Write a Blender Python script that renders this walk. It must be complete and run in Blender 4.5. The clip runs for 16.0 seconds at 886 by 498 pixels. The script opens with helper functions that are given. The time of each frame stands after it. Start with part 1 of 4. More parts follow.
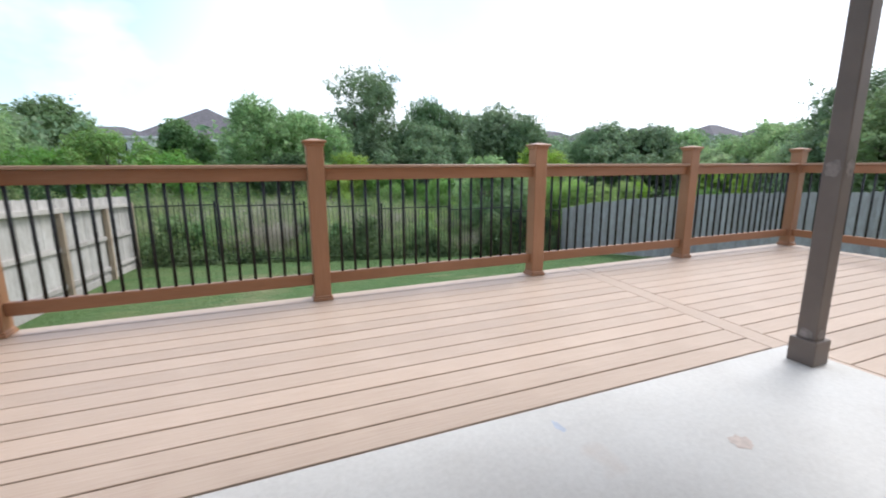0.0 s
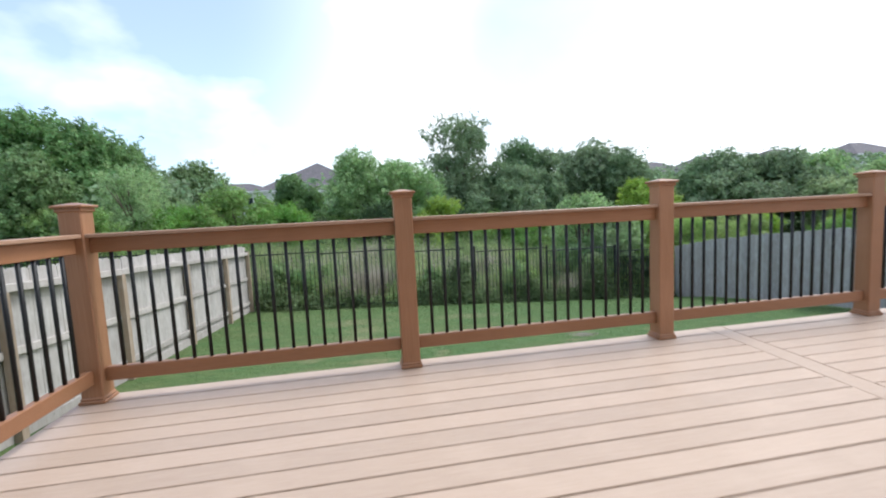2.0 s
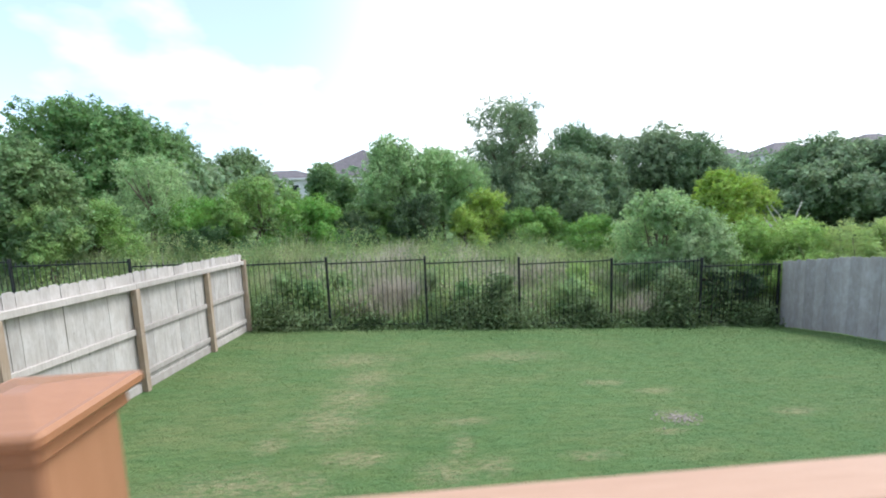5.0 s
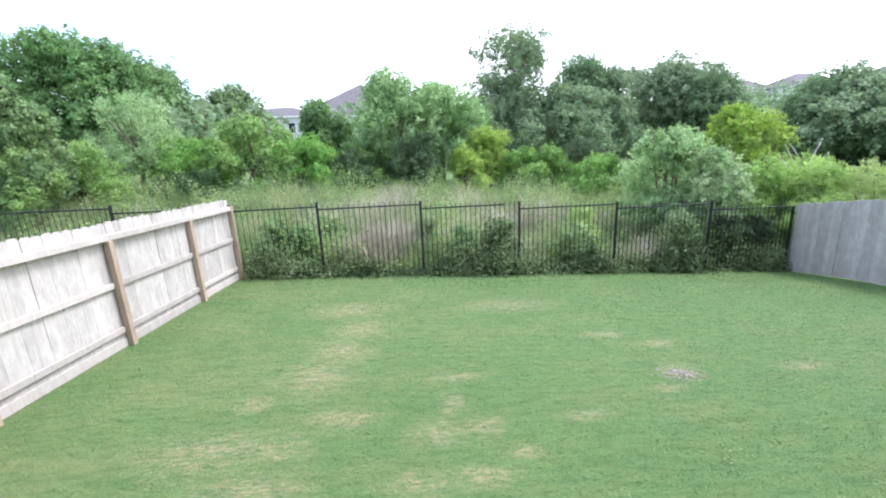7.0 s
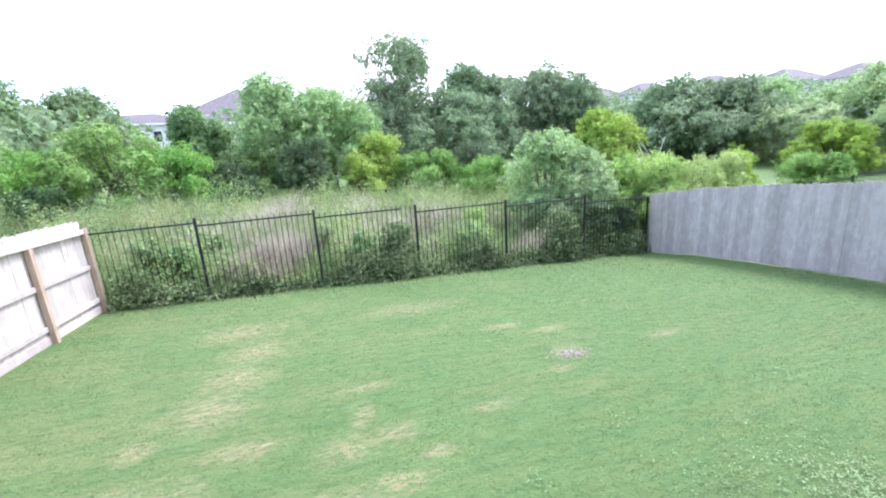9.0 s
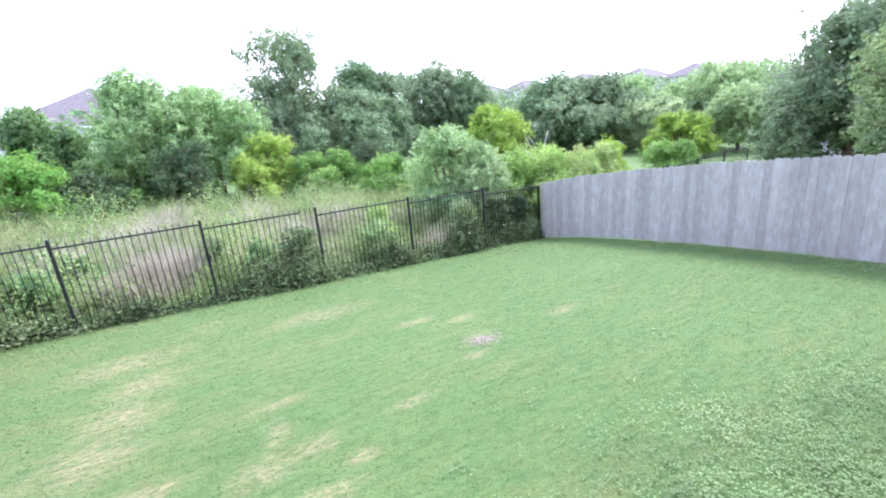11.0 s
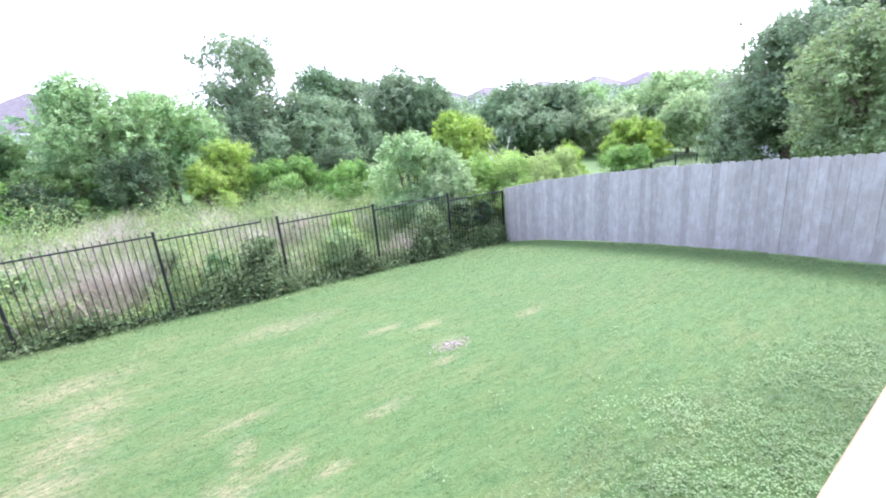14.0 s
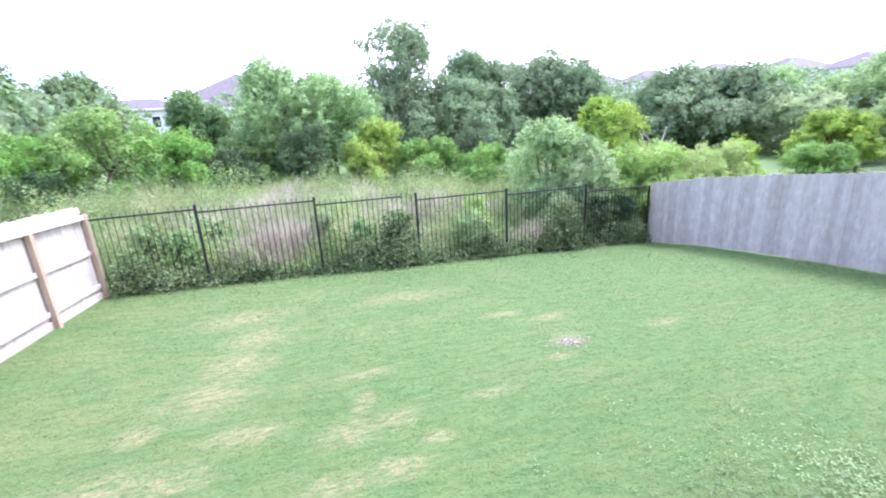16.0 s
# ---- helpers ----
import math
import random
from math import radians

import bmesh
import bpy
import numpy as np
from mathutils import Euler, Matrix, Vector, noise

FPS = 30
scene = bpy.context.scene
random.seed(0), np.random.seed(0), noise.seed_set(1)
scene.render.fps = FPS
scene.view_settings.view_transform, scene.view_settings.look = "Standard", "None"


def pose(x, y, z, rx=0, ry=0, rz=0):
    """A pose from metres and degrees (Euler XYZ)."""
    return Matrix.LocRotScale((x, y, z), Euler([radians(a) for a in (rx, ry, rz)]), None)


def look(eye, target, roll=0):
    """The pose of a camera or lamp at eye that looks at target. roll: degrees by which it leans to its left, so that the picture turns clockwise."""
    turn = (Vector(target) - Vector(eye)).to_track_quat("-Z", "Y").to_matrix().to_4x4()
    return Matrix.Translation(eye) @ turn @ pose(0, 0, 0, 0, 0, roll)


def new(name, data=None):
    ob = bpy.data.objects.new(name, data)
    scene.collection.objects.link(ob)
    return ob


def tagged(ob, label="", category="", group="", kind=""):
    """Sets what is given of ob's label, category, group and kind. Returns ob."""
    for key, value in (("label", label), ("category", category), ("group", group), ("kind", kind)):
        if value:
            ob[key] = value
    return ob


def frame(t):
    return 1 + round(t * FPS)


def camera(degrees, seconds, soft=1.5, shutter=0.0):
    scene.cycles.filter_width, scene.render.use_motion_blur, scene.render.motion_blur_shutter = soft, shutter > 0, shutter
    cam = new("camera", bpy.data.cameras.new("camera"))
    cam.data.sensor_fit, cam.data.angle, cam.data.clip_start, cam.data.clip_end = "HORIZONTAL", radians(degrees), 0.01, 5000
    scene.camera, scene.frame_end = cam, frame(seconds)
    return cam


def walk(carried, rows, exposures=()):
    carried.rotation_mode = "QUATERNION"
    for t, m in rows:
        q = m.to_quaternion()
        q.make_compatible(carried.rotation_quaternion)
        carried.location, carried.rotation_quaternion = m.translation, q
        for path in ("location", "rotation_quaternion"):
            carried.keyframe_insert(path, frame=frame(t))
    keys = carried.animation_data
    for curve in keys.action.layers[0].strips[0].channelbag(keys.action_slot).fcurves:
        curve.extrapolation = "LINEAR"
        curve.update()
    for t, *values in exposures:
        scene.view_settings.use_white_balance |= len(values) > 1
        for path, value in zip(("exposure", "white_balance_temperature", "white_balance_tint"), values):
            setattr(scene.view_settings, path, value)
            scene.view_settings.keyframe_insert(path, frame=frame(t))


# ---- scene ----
# ---------------------------------------------------------------- camera
cam = camera(92.0, 16.0, soft=1.9, shutter=0.4)
PATH = [
    (0, look((-0.361, -3.439, 1.044), (0.385, -1.622, 0.664), -0.29)),
    (0.5, look((-0.439, -3.496, 1.048), (0.155, -1.615, 0.718), -0.83)),
    (1, look((-0.425, -3.461, 1.052), (0.068, -1.542, 0.774), -1.09)),
    (1.5, look((-0.377, -3.305, 1.083), (0.065, -1.372, 0.819), -2.86)),
    (2, look((-0.254, -2.989, 1.106), (0.092, -1.028, 0.919), -2.84)),
    (2.5, look((-0.111, -2.642, 1.122), (0.188, -0.666, 1.029), -2.98)),
    (3, look((0.051, -2.229, 1.224), (0.547, -0.291, 1.213), -2.19)),
    (3.5, look((0.246, -1.709, 1.262), (0.514, 0.272, 1.220), -1.76)),
    (4.3, look((0.360, -1.100, 1.360), (0.576, 0.885, 1.249), -1.92)),
    (5.1, look((0.490, -0.440, 1.470), (0.597, 1.541, 1.216), -2.25)),
    (5.8, look((0.585, -0.125, 1.515), (0.616, 1.843, 1.162), -2.48)),
    (6.0, look((0.600, -0.100, 1.520), (0.656, 1.855, 1.104), -2.90)),
    (6.5, look((0.625, -0.058, 1.500), (0.684, 1.879, 1.006), -2.11)),
    (7.0, look((0.650, -0.058, 1.500), (0.746, 1.872, 0.986), -2.59)),
    (7.5, look((0.655, -0.058, 1.500), (0.881, 1.862, 0.988), -2.83)),
    (8.0, look((0.660, -0.058, 1.500), (0.988, 1.848, 0.991), -2.84)),
    (8.5, look((0.665, -0.058, 1.500), (1.112, 1.822, 0.986), -3.04)),
    (9.0, look((0.670, -0.058, 1.500), (1.222, 1.793, 0.983), -3.61)),
    (9.5, look((0.669, -0.058, 1.500), (1.326, 1.759, 0.982), -3.99)),
    (10.0, look((0.669, -0.058, 1.500), (1.437, 1.709, 0.964), -4.48)),
    (12.5, look((0.665, -0.058, 1.500), (1.795, 1.501, 0.960), -5.40)),
    (13.0, look((0.664, -0.058, 1.500), (1.830, 1.478, 0.969), -5.44)),
    (13.5, look((0.664, -0.058, 1.500), (1.808, 1.490, 0.958), -5.66)),
    (14.0, look((0.663, -0.058, 1.500), (1.745, 1.533, 0.954), -5.25)),
    (14.5, look((0.662, -0.058, 1.500), (1.621, 1.605, 0.939), -4.27)),
    (15.0, look((0.661, -0.058, 1.500), (1.493, 1.670, 0.932), -3.80)),
    (15.5, look((0.661, -0.058, 1.500), (1.360, 1.727, 0.931), -3.47)),
    (16.0, look((0.660, -0.058, 1.500), (1.205, 1.780, 0.930), -3.26)),
]
EXPOSURES = ((0.0, -0.12, 5930, 11), (1.5, -0.12, 5930, 11), (3.5, 0.0, 5930, 11), (6.0, 0.4, 5930, 12), (7.0, 0.75, 5850, 17), (9.0, 1.08, 5740, 23), (12.5, 1.29, 5700, 27), (16.0, 1.32, 5650, 29))
walk(cam, PATH, EXPOSURES)

# ---------------------------------------------------------------- world and light
world = bpy.data.worlds.new("sky")
scene.world = world
world.use_nodes = True
wn, wl = world.node_tree.nodes, world.node_tree.links
SUN_ELEVATION, SUN_AZIMUTH = 58.0, 75.0      # azimuth: from +y towards +x
sky = wn.new("ShaderNodeTexSky")
sky.sky_type, sky.sun_disc = "NISHITA", False
sky.sun_elevation, sky.sun_rotation = radians(SUN_ELEVATION), radians(SUN_AZIMUTH)
sky.air_density, sky.dust_density = 1.0, 1.6
coord = wn.new("ShaderNodeTexCoord")
white = (15.0, 15.1, 15.3, 1)


def sky_dot(way, low, high):
    """1 towards the way given, falling to 0."""
    d = wn.new("ShaderNodeVectorMath")
    d.operation = "DOT_PRODUCT"
    d.inputs[1].default_value = Vector(way).normalized()
    wl.new(coord.outputs["Generated"], d.inputs[0])
    r = wn.new("ShaderNodeMapRange")
    r.interpolation_type = "SMOOTHSTEP"
    r.inputs["From Min"].default_value, r.inputs["From Max"].default_value = low, high
    wl.new(d.outputs["Value"], r.inputs["Value"])
    return r.outputs[0]


def sky_math(op, a, b):
    m = wn.new("ShaderNodeMath")
    m.operation, m.use_clamp = op, True
    for v, k in ((a, 0), (b, 1)):
        if isinstance(v, (int, float)):
            m.inputs[k].default_value = v
        else:
            wl.new(v, m.inputs[k])
    return m.outputs[0]


cmap = wn.new("ShaderNodeMapping")
cmap.inputs["Scale"].default_value = (1.0, 1.0, 1.8)
cmap.inputs["Location"].default_value = (0.35, 0.1, 0.2)
cloud = wn.new("ShaderNodeTexNoise")
cloud.inputs["Scale"].default_value, cloud.inputs["Detail"].default_value = 2.6, 5.0
cloud.inputs["Roughness"].default_value = 0.5
puffs = wn.new("ShaderNodeMapRange")
puffs.inputs["From Min"].default_value, puffs.inputs["From Max"].default_value = 0.62, 0.36
wl.new(coord.outputs["Generated"], cmap.inputs["Vector"])
wl.new(cmap.outputs["Vector"], cloud.inputs["Vector"])
wl.new(cloud.outputs["Fac"], puffs.inputs["Value"])
# clear sky to one side, one thin place in the clouds, broken cloud elsewhere
clear = sky_dot((-0.72, 0.75, 0.45), 0.62, 0.90)
clear = sky_math("MAXIMUM", clear, sky_dot((-0.3, -0.9, 0.6), 0.4, 0.9))
clear = sky_math("MULTIPLY", clear, sky_math("ADD", puffs.outputs[0], 0.5))
clear = sky_math("MAXIMUM", clear, sky_math("MULTIPLY", sky_dot((0.39, 0.87, 0.33), 0.968, 0.996), sky_math("ADD", sky_math("MULTIPLY", puffs.outputs[0], 0.2), 0.78)))
cmix = wn.new("ShaderNodeMix")
cmix.data_type = "RGBA"
wl.new(sky_math("MULTIPLY", clear, 0.84), cmix.inputs[0])
cmix.inputs[6].default_value = white
glare = wn.new("ShaderNodeVectorMath")          # the thin, sunlit haze of a clear gap
glare.operation = "SCALE"
glare.inputs["Scale"].default_value = 2.3
wl.new(sky.outputs["Color"], glare.inputs[0])
wl.new(glare.outputs["Vector"], cmix.inputs[7])
back = wn["Background"]
back.inputs["Strength"].default_value = 0.12
wl.new(cmix.outputs[2], back.inputs["Color"])

sun_data = bpy.data.lights.new("sun", "SUN")
sun_data.energy, sun_data.angle, sun_data.color = 3.0, radians(18), (1.0, 0.97, 0.92)
sun = new("sun", sun_data)
se, sa = radians(SUN_ELEVATION), radians(SUN_AZIMUTH)
sun.matrix_world = look((30 * math.sin(sa) * math.cos(se), 30 * math.cos(sa) * math.cos(se), 30 * math.sin(se)), (0, 0, 0))


# ---------------------------------------------------------------- materials
class Nodes:
    """A small helper to write a node material."""

    def __init__(self, name):
        self.mat = bpy.data.materials.new(name)
        self.mat.use_nodes = True
        self.t = self.mat.node_tree
        self.bsdf = self.t.nodes["Principled BSDF"]
        self.out = self.t.nodes["Material Output"]
        self.tc = self.t.nodes.new("ShaderNodeTexCoord")
        self.geo = self.t.nodes.new("ShaderNodeNewGeometry")
        self.info = self.t.nodes.new("ShaderNodeObjectInfo")

    def link(self, a, b):
        self.t.links.new(a, b)

    def noise(self, scale, detail=4.0, rough=0.55, stretch=(1, 1, 1), space="world", offset=(0, 0, 0)):
        m = self.t.nodes.new("ShaderNodeMapping")
        m.inputs["Scale"].default_value = stretch
        m.inputs["Location"].default_value = offset
        self.link(self.geo.outputs["Position"] if space == "world" else self.tc.outputs["Object"], m.inputs["Vector"])
        n = self.t.nodes.new("ShaderNodeTexNoise")
        n.inputs["Scale"].default_value, n.inputs["Detail"].default_value, n.inputs["Roughness"].default_value = scale, detail, rough
        self.link(m.outputs["Vector"], n.inputs["Vector"])
        return n.outputs["Fac"]

    def ramp(self, fac, *stops):
        r = self.t.nodes.new("ShaderNodeValToRGB")
        e = r.color_ramp.elements
        while len(e) < len(stops):
            e.new(0.5)
        for el, (p, c) in zip(e, stops):
            el.position, el.color = p, (*c, 1) if len(c) == 3 else c
        self.link(fac, r.inputs["Fac"])
        return r.outputs["Color"]

    def mix(self, fac, a, b, blend="MIX"):
        m = self.t.nodes.new("ShaderNodeMix")
        m.data_type, m.blend_type = "RGBA", blend
        for v, i in ((fac, 0), (a, 6), (b, 7)):
            if isinstance(v, (int, float)):
                m.inputs[i].default_value = v
            elif isinstance(v, tuple):
                m.inputs[i].default_value = (*v, 1)
            else:
                self.link(v, m.inputs[i])
        return m.outputs[2]

    def math(self, op, a, b=0.5):
        m = self.t.nodes.new("ShaderNodeMath")
        m.operation = op
        for v, i in ((a, 0), (b, 1)):
            if isinstance(v, (int, float)):
                m.inputs[i].default_value = v
            else:
                self.link(v, m.inputs[i])
        return m.outputs[0]

    def hsv(self, color, hue=0.5, sat=1.0, val=1.0):
        h = self.t.nodes.new("ShaderNodeHueSaturation")
        for v, i in ((hue, "Hue"), (sat, "Saturation"), (val, "Value")):
            if isinstance(v, (int, float)):
                h.inputs[i].default_value = v
            else:
                self.link(v, h.inputs[i])
        self.link(color, h.inputs["Color"])
        return h.outputs["Color"]

    def bump(self, height, strength, distance):
        b = self.t.nodes.new("ShaderNodeBump")
        b.inputs["Strength"].default_value, b.inputs["Distance"].default_value = strength, distance
        self.link(height, b.inputs["Height"])
        self.link(b.outputs["Normal"], self.bsdf.inputs["Normal"])

    def done(self, color, rough=0.6, metal=0.0, spec=0.4):
        if isinstance(color, tuple):
            self.bsdf.inputs["Base Color"].default_value = (*color, 1)
        else:
            self.link(color, self.bsdf.inputs["Base Color"])
        if isinstance(rough, (int, float)):
            self.bsdf.inputs["Roughness"].default_value = rough
        else:
            self.link(rough, self.bsdf.inputs["Roughness"])
        self.bsdf.inputs["Metallic"].default_value = metal
        self.bsdf.inputs["Specular IOR Level"].default_value = spec
        return self.mat


def spread(n, low, high):
    """A number from low to high, by the object's own random."""
    r = n.t.nodes.new("ShaderNodeMapRange")
    r.inputs["To Min"].default_value, r.inputs["To Max"].default_value = low, high
    n.link(n.info.outputs["Random"], r.inputs["Value"])
    return r.outputs[0]


def island(n, low, high):
    r = n.t.nodes.new("ShaderNodeMapRange")
    r.inputs["To Min"].default_value, r.inputs["To Max"].default_value = low, high
    n.link(n.geo.outputs["Random Per Island"], r.inputs["Value"])
    return r.outputs[0]


def composite(name, dark, pale, grain=(0.6, 22, 22), rough=0.5):
    n = Nodes(name)
    fine = n.noise(9, 6, 0.65, grain)
    c = n.ramp(fine, (0.3, dark), (0.7, pale))
    c = n.hsv(c, 0.5, 1.0, spread(n, 0.93, 1.06))
    blot = n.noise(1.6, 4, 0.6)
    c = n.mix(n.ramp(blot, (0.5, (0, 0, 0)), (0.75, (0.35, 0.35, 0.35))), c, tuple(min(1, v * 1.18 + 0.02) for v in pale))
    n.bump(fine, 0.25, 0.002)
    return n.done(c, rough, 0, 0.35)


DECK = composite("deck_composite", (0.43, 0.315, 0.235), (0.525, 0.405, 0.312), rough=0.42)
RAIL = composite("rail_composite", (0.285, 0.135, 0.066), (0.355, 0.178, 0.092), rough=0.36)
# rail brown made paler: the sky's sheen on the cap is in this colour
RAIL_CAP_LIT = composite("rail_cap_lit_composite", (0.36, 0.215, 0.135), (0.44, 0.28, 0.19), rough=0.34)
RAIL_UPRIGHT = composite("post_composite", (0.31, 0.155, 0.078), (0.385, 0.20, 0.108), (22, 22, 0.6), 0.42)


def concrete():
    n = Nodes("concrete")
    big, fine = n.noise(1.1, 6, 0.6), n.noise(45, 5, 0.7)
    c = n.ramp(big, (0.3, (0.50, 0.47, 0.43)), (0.55, (0.60, 0.575, 0.535)), (0.75, (0.66, 0.64, 0.60)))
    c = n.mix(0.25, c, n.ramp(fine, (0.3, (0.42, 0.40, 0.37)), (0.7, (0.72, 0.70, 0.66))))
    rust = n.noise(2.3, 3, 0.5, offset=(4.2, 1.3, 0))
    c = n.mix(n.ramp(rust, (0.66, (0, 0, 0)), (0.76, (0.35, 0.35, 0.35))), c, (0.50, 0.36, 0.27))
    n.bump(fine, 0.3, 0.002)
    return n.done(c, 0.8, 0, 0.3)


def weathered(name, stops, dirt, sat=1.0):
    """Weathered softwood boards, grain upright, each board its own tone."""
    n = Nodes(name)
    grain = n.noise(5, 8, 0.7, (9, 9, 0.7))
    c = n.ramp(grain, *stops)
    blot = n.noise(9.0, 7, 0.72, (1, 1, 0.45))
    c = n.mix(n.ramp(blot, (0.45, (0, 0, 0)), (0.66, (0.55, 0.55, 0.55))), c, dirt)
    stain = n.noise(2.1, 6, 0.7, (1, 1, 0.5), offset=(3, 3, 6))
    c = n.mix(n.ramp(stain, (0.50, (0, 0, 0)), (0.72, (0.36, 0.36, 0.36))), c, tuple(v * 0.66 for v in stops[1][1]))
    knot = n.t.nodes.new("ShaderNodeTexVoronoi")
    knot.inputs["Scale"].default_value = 3.4
    n.link(n.geo.outputs["Position"], knot.inputs["Vector"])
    c = n.mix(n.ramp(knot.outputs["Distance"], (0.035, (0.7, 0.7, 0.7)), (0.075, (0, 0, 0))), c, tuple(v * 0.35 for v in dirt))
    c = n.hsv(c, 0.5, sat, spread(n, 0.84, 1.12))
    n.bump(grain, 0.5, 0.003)
    return n.done(c, 0.85, 0, 0.2)


PICKET_PALE = weathered("pale_picket_wood", ((0.25, (0.335, 0.305, 0.270)), (0.5, (0.425, 0.393, 0.355)), (0.75, (0.495, 0.465, 0.43))), (0.59, 0.57, 0.545))
PICKET_GREY = weathered("grey_picket_wood", ((0.25, (0.285, 0.274, 0.254)), (0.5, (0.345, 0.334, 0.312)), (0.75, (0.40, 0.39, 0.37))), (0.49, 0.505, 0.515))
POST_WOOD = weathered("fence_post_wood", ((0.25, (0.25, 0.18, 0.12)), (0.5, (0.35, 0.268, 0.19)), (0.75, (0.42, 0.34, 0.255))), (0.42, 0.355, 0.285))
RAIL_WOOD = weathered("fence_rail_wood", ((0.25, (0.34, 0.30, 0.262)), (0.5, (0.42, 0.382, 0.343)), (0.75, (0.48, 0.445, 0.405))), (0.53, 0.495, 0.455))


def plain(name, color, rough, metal=0.0, wear=0.12, scale=14):
    n = Nodes(name)
    f = n.noise(scale, 5, 0.6)
    c = n.ramp(f, (0.3, tuple(v * (1 - wear) for v in color)), (0.7, tuple(min(1, v * (1 + wear)) for v in color)))
    n.bump(f, 0.12, 0.002)
    return n.done(c, rough, metal)


BLACK = plain("black_powder_coat", (0.006, 0.0065, 0.007), 0.5)
IRON = plain("black_painted_iron", (0.010, 0.012, 0.013), 0.55)
COLUMN = plain("taupe_column_paint", (0.155, 0.125, 0.105), 0.5, wear=0.08, scale=6)
SCUFF = plain("scuffed_primer", (0.23, 0.20, 0.18), 0.7, wear=0.3, scale=30)
STUCCO = plain("house_stucco", (0.52, 0.47, 0.41), 0.85, wear=0.1, scale=40)
SOFFIT = plain("soffit_paint", (0.62, 0.58, 0.52), 0.7)
SHINGLE = plain("roof_shingle", (0.115, 0.105, 0.11), 0.85, wear=0.35, scale=3)
SIDING = plain("far_house_wall", (0.62, 0.62, 0.62), 0.8, wear=0.08, scale=1)
TRIM = plain("white_trim", (0.78, 0.78, 0.77), 0.6)
PANE = plain("window_glass", (0.03, 0.035, 0.045), 0.12)
BARK = plain("bark", (0.13, 0.10, 0.075), 0.9, wear=0.4, scale=20)
DEADWOOD = plain("bleached_wood", (0.42, 0.39, 0.36), 0.9, wear=0.3, scale=10)
JOIST = plain("deck_frame_lumber", (0.20, 0.13, 0.08), 0.85, wear=0.3, scale=12)
WHITE_EDGE = plain("pale_deck_edge", (0.60, 0.50, 0.43), 0.6)


def foliage(name, dark, mid, pale, hue=0.02, trans=0.4):
    n = Nodes(name)
    patch = n.noise(0.9, 4, 0.6)
    c = n.ramp(patch, (0.3, dark), (0.52, mid), (0.75, pale))
    clump = n.noise(3.1, 3, 0.6, offset=(2, 5, 1))
    c = n.hsv(c, spread(n, 0.488, 0.512), spread(n, 0.88, 1.05), n.ramp(clump, (0.3, (0.74, 0.74, 0.74)), (0.7, (1.24, 1.24, 1.24))))
    c = n.hsv(c, island(n, 0.5 - hue, 0.5 + hue), 1.0, island(n, 0.78, 1.22))
    n.done(c, 0.62, 0, 0.22)
    tr = n.t.nodes.new("ShaderNodeBsdfTranslucent")
    n.link(n.hsv(c, 0.49, 1.1, 1.3), tr.inputs["Color"])
    ms = n.t.nodes.new("ShaderNodeMixShader")
    ms.inputs[0].default_value = trans
    n.link(n.bsdf.outputs[0], ms.inputs[1])
    n.link(tr.outputs[0], ms.inputs[2])
    n.link(ms.outputs[0], n.out.inputs["Surface"])
    return n.mat


LEAF = {
    "green": foliage("green_leaves", (0.090, 0.165, 0.064), (0.158, 0.270, 0.100), (0.255, 0.375, 0.155)),
    "fresh": foliage("fresh_leaves", (0.105, 0.210, 0.050), (0.190, 0.340, 0.085), (0.300, 0.455, 0.140)),
    "dark": foliage("dark_leaves", (0.120, 0.188, 0.102), (0.192, 0.282, 0.145), (0.295, 0.382, 0.215)),
    "oak": foliage("oak_leaves", (0.122, 0.178, 0.100), (0.198, 0.266, 0.150), (0.305, 0.376, 0.235)),
    # leaf green darkened: the shade is put into the colour
    "deep": foliage("shade_tinted_leaves", (0.046, 0.086, 0.040), (0.078, 0.134, 0.058), (0.125, 0.190, 0.086)),
    "light": foliage("pale_leaves", (0.175, 0.280, 0.122), (0.305, 0.425, 0.195), (0.450, 0.555, 0.300)),
    "yellow": foliage("yellow_green_leaves", (0.150, 0.270, 0.034), (0.255, 0.415, 0.055), (0.360, 0.520, 0.100)),
    "dull": foliage("dull_green_leaves", (0.120, 0.190, 0.078), (0.210, 0.302, 0.126), (0.350, 0.440, 0.230)),
    "feather": foliage("feathery_leaves", (0.182, 0.290, 0.086), (0.322, 0.453, 0.143), (0.492, 0.598, 0.249)),
    "vine": foliage("vine_leaves", (0.052, 0.092, 0.036), (0.112, 0.178, 0.064), (0.235, 0.325, 0.140)),
    "tallgrass": foliage("tall_grass", (0.165, 0.230, 0.090), (0.265, 0.315, 0.150), (0.420, 0.390, 0.255)),
    "drygrass": foliage("dry_seed_grass", (0.285, 0.260, 0.192), (0.420, 0.386, 0.300), (0.575, 0.532, 0.445), 0.012),
    "clover": foliage("clover_leaves", (0.112, 0.198, 0.078), (0.178, 0.282, 0.116), (0.262, 0.365, 0.175)),
}


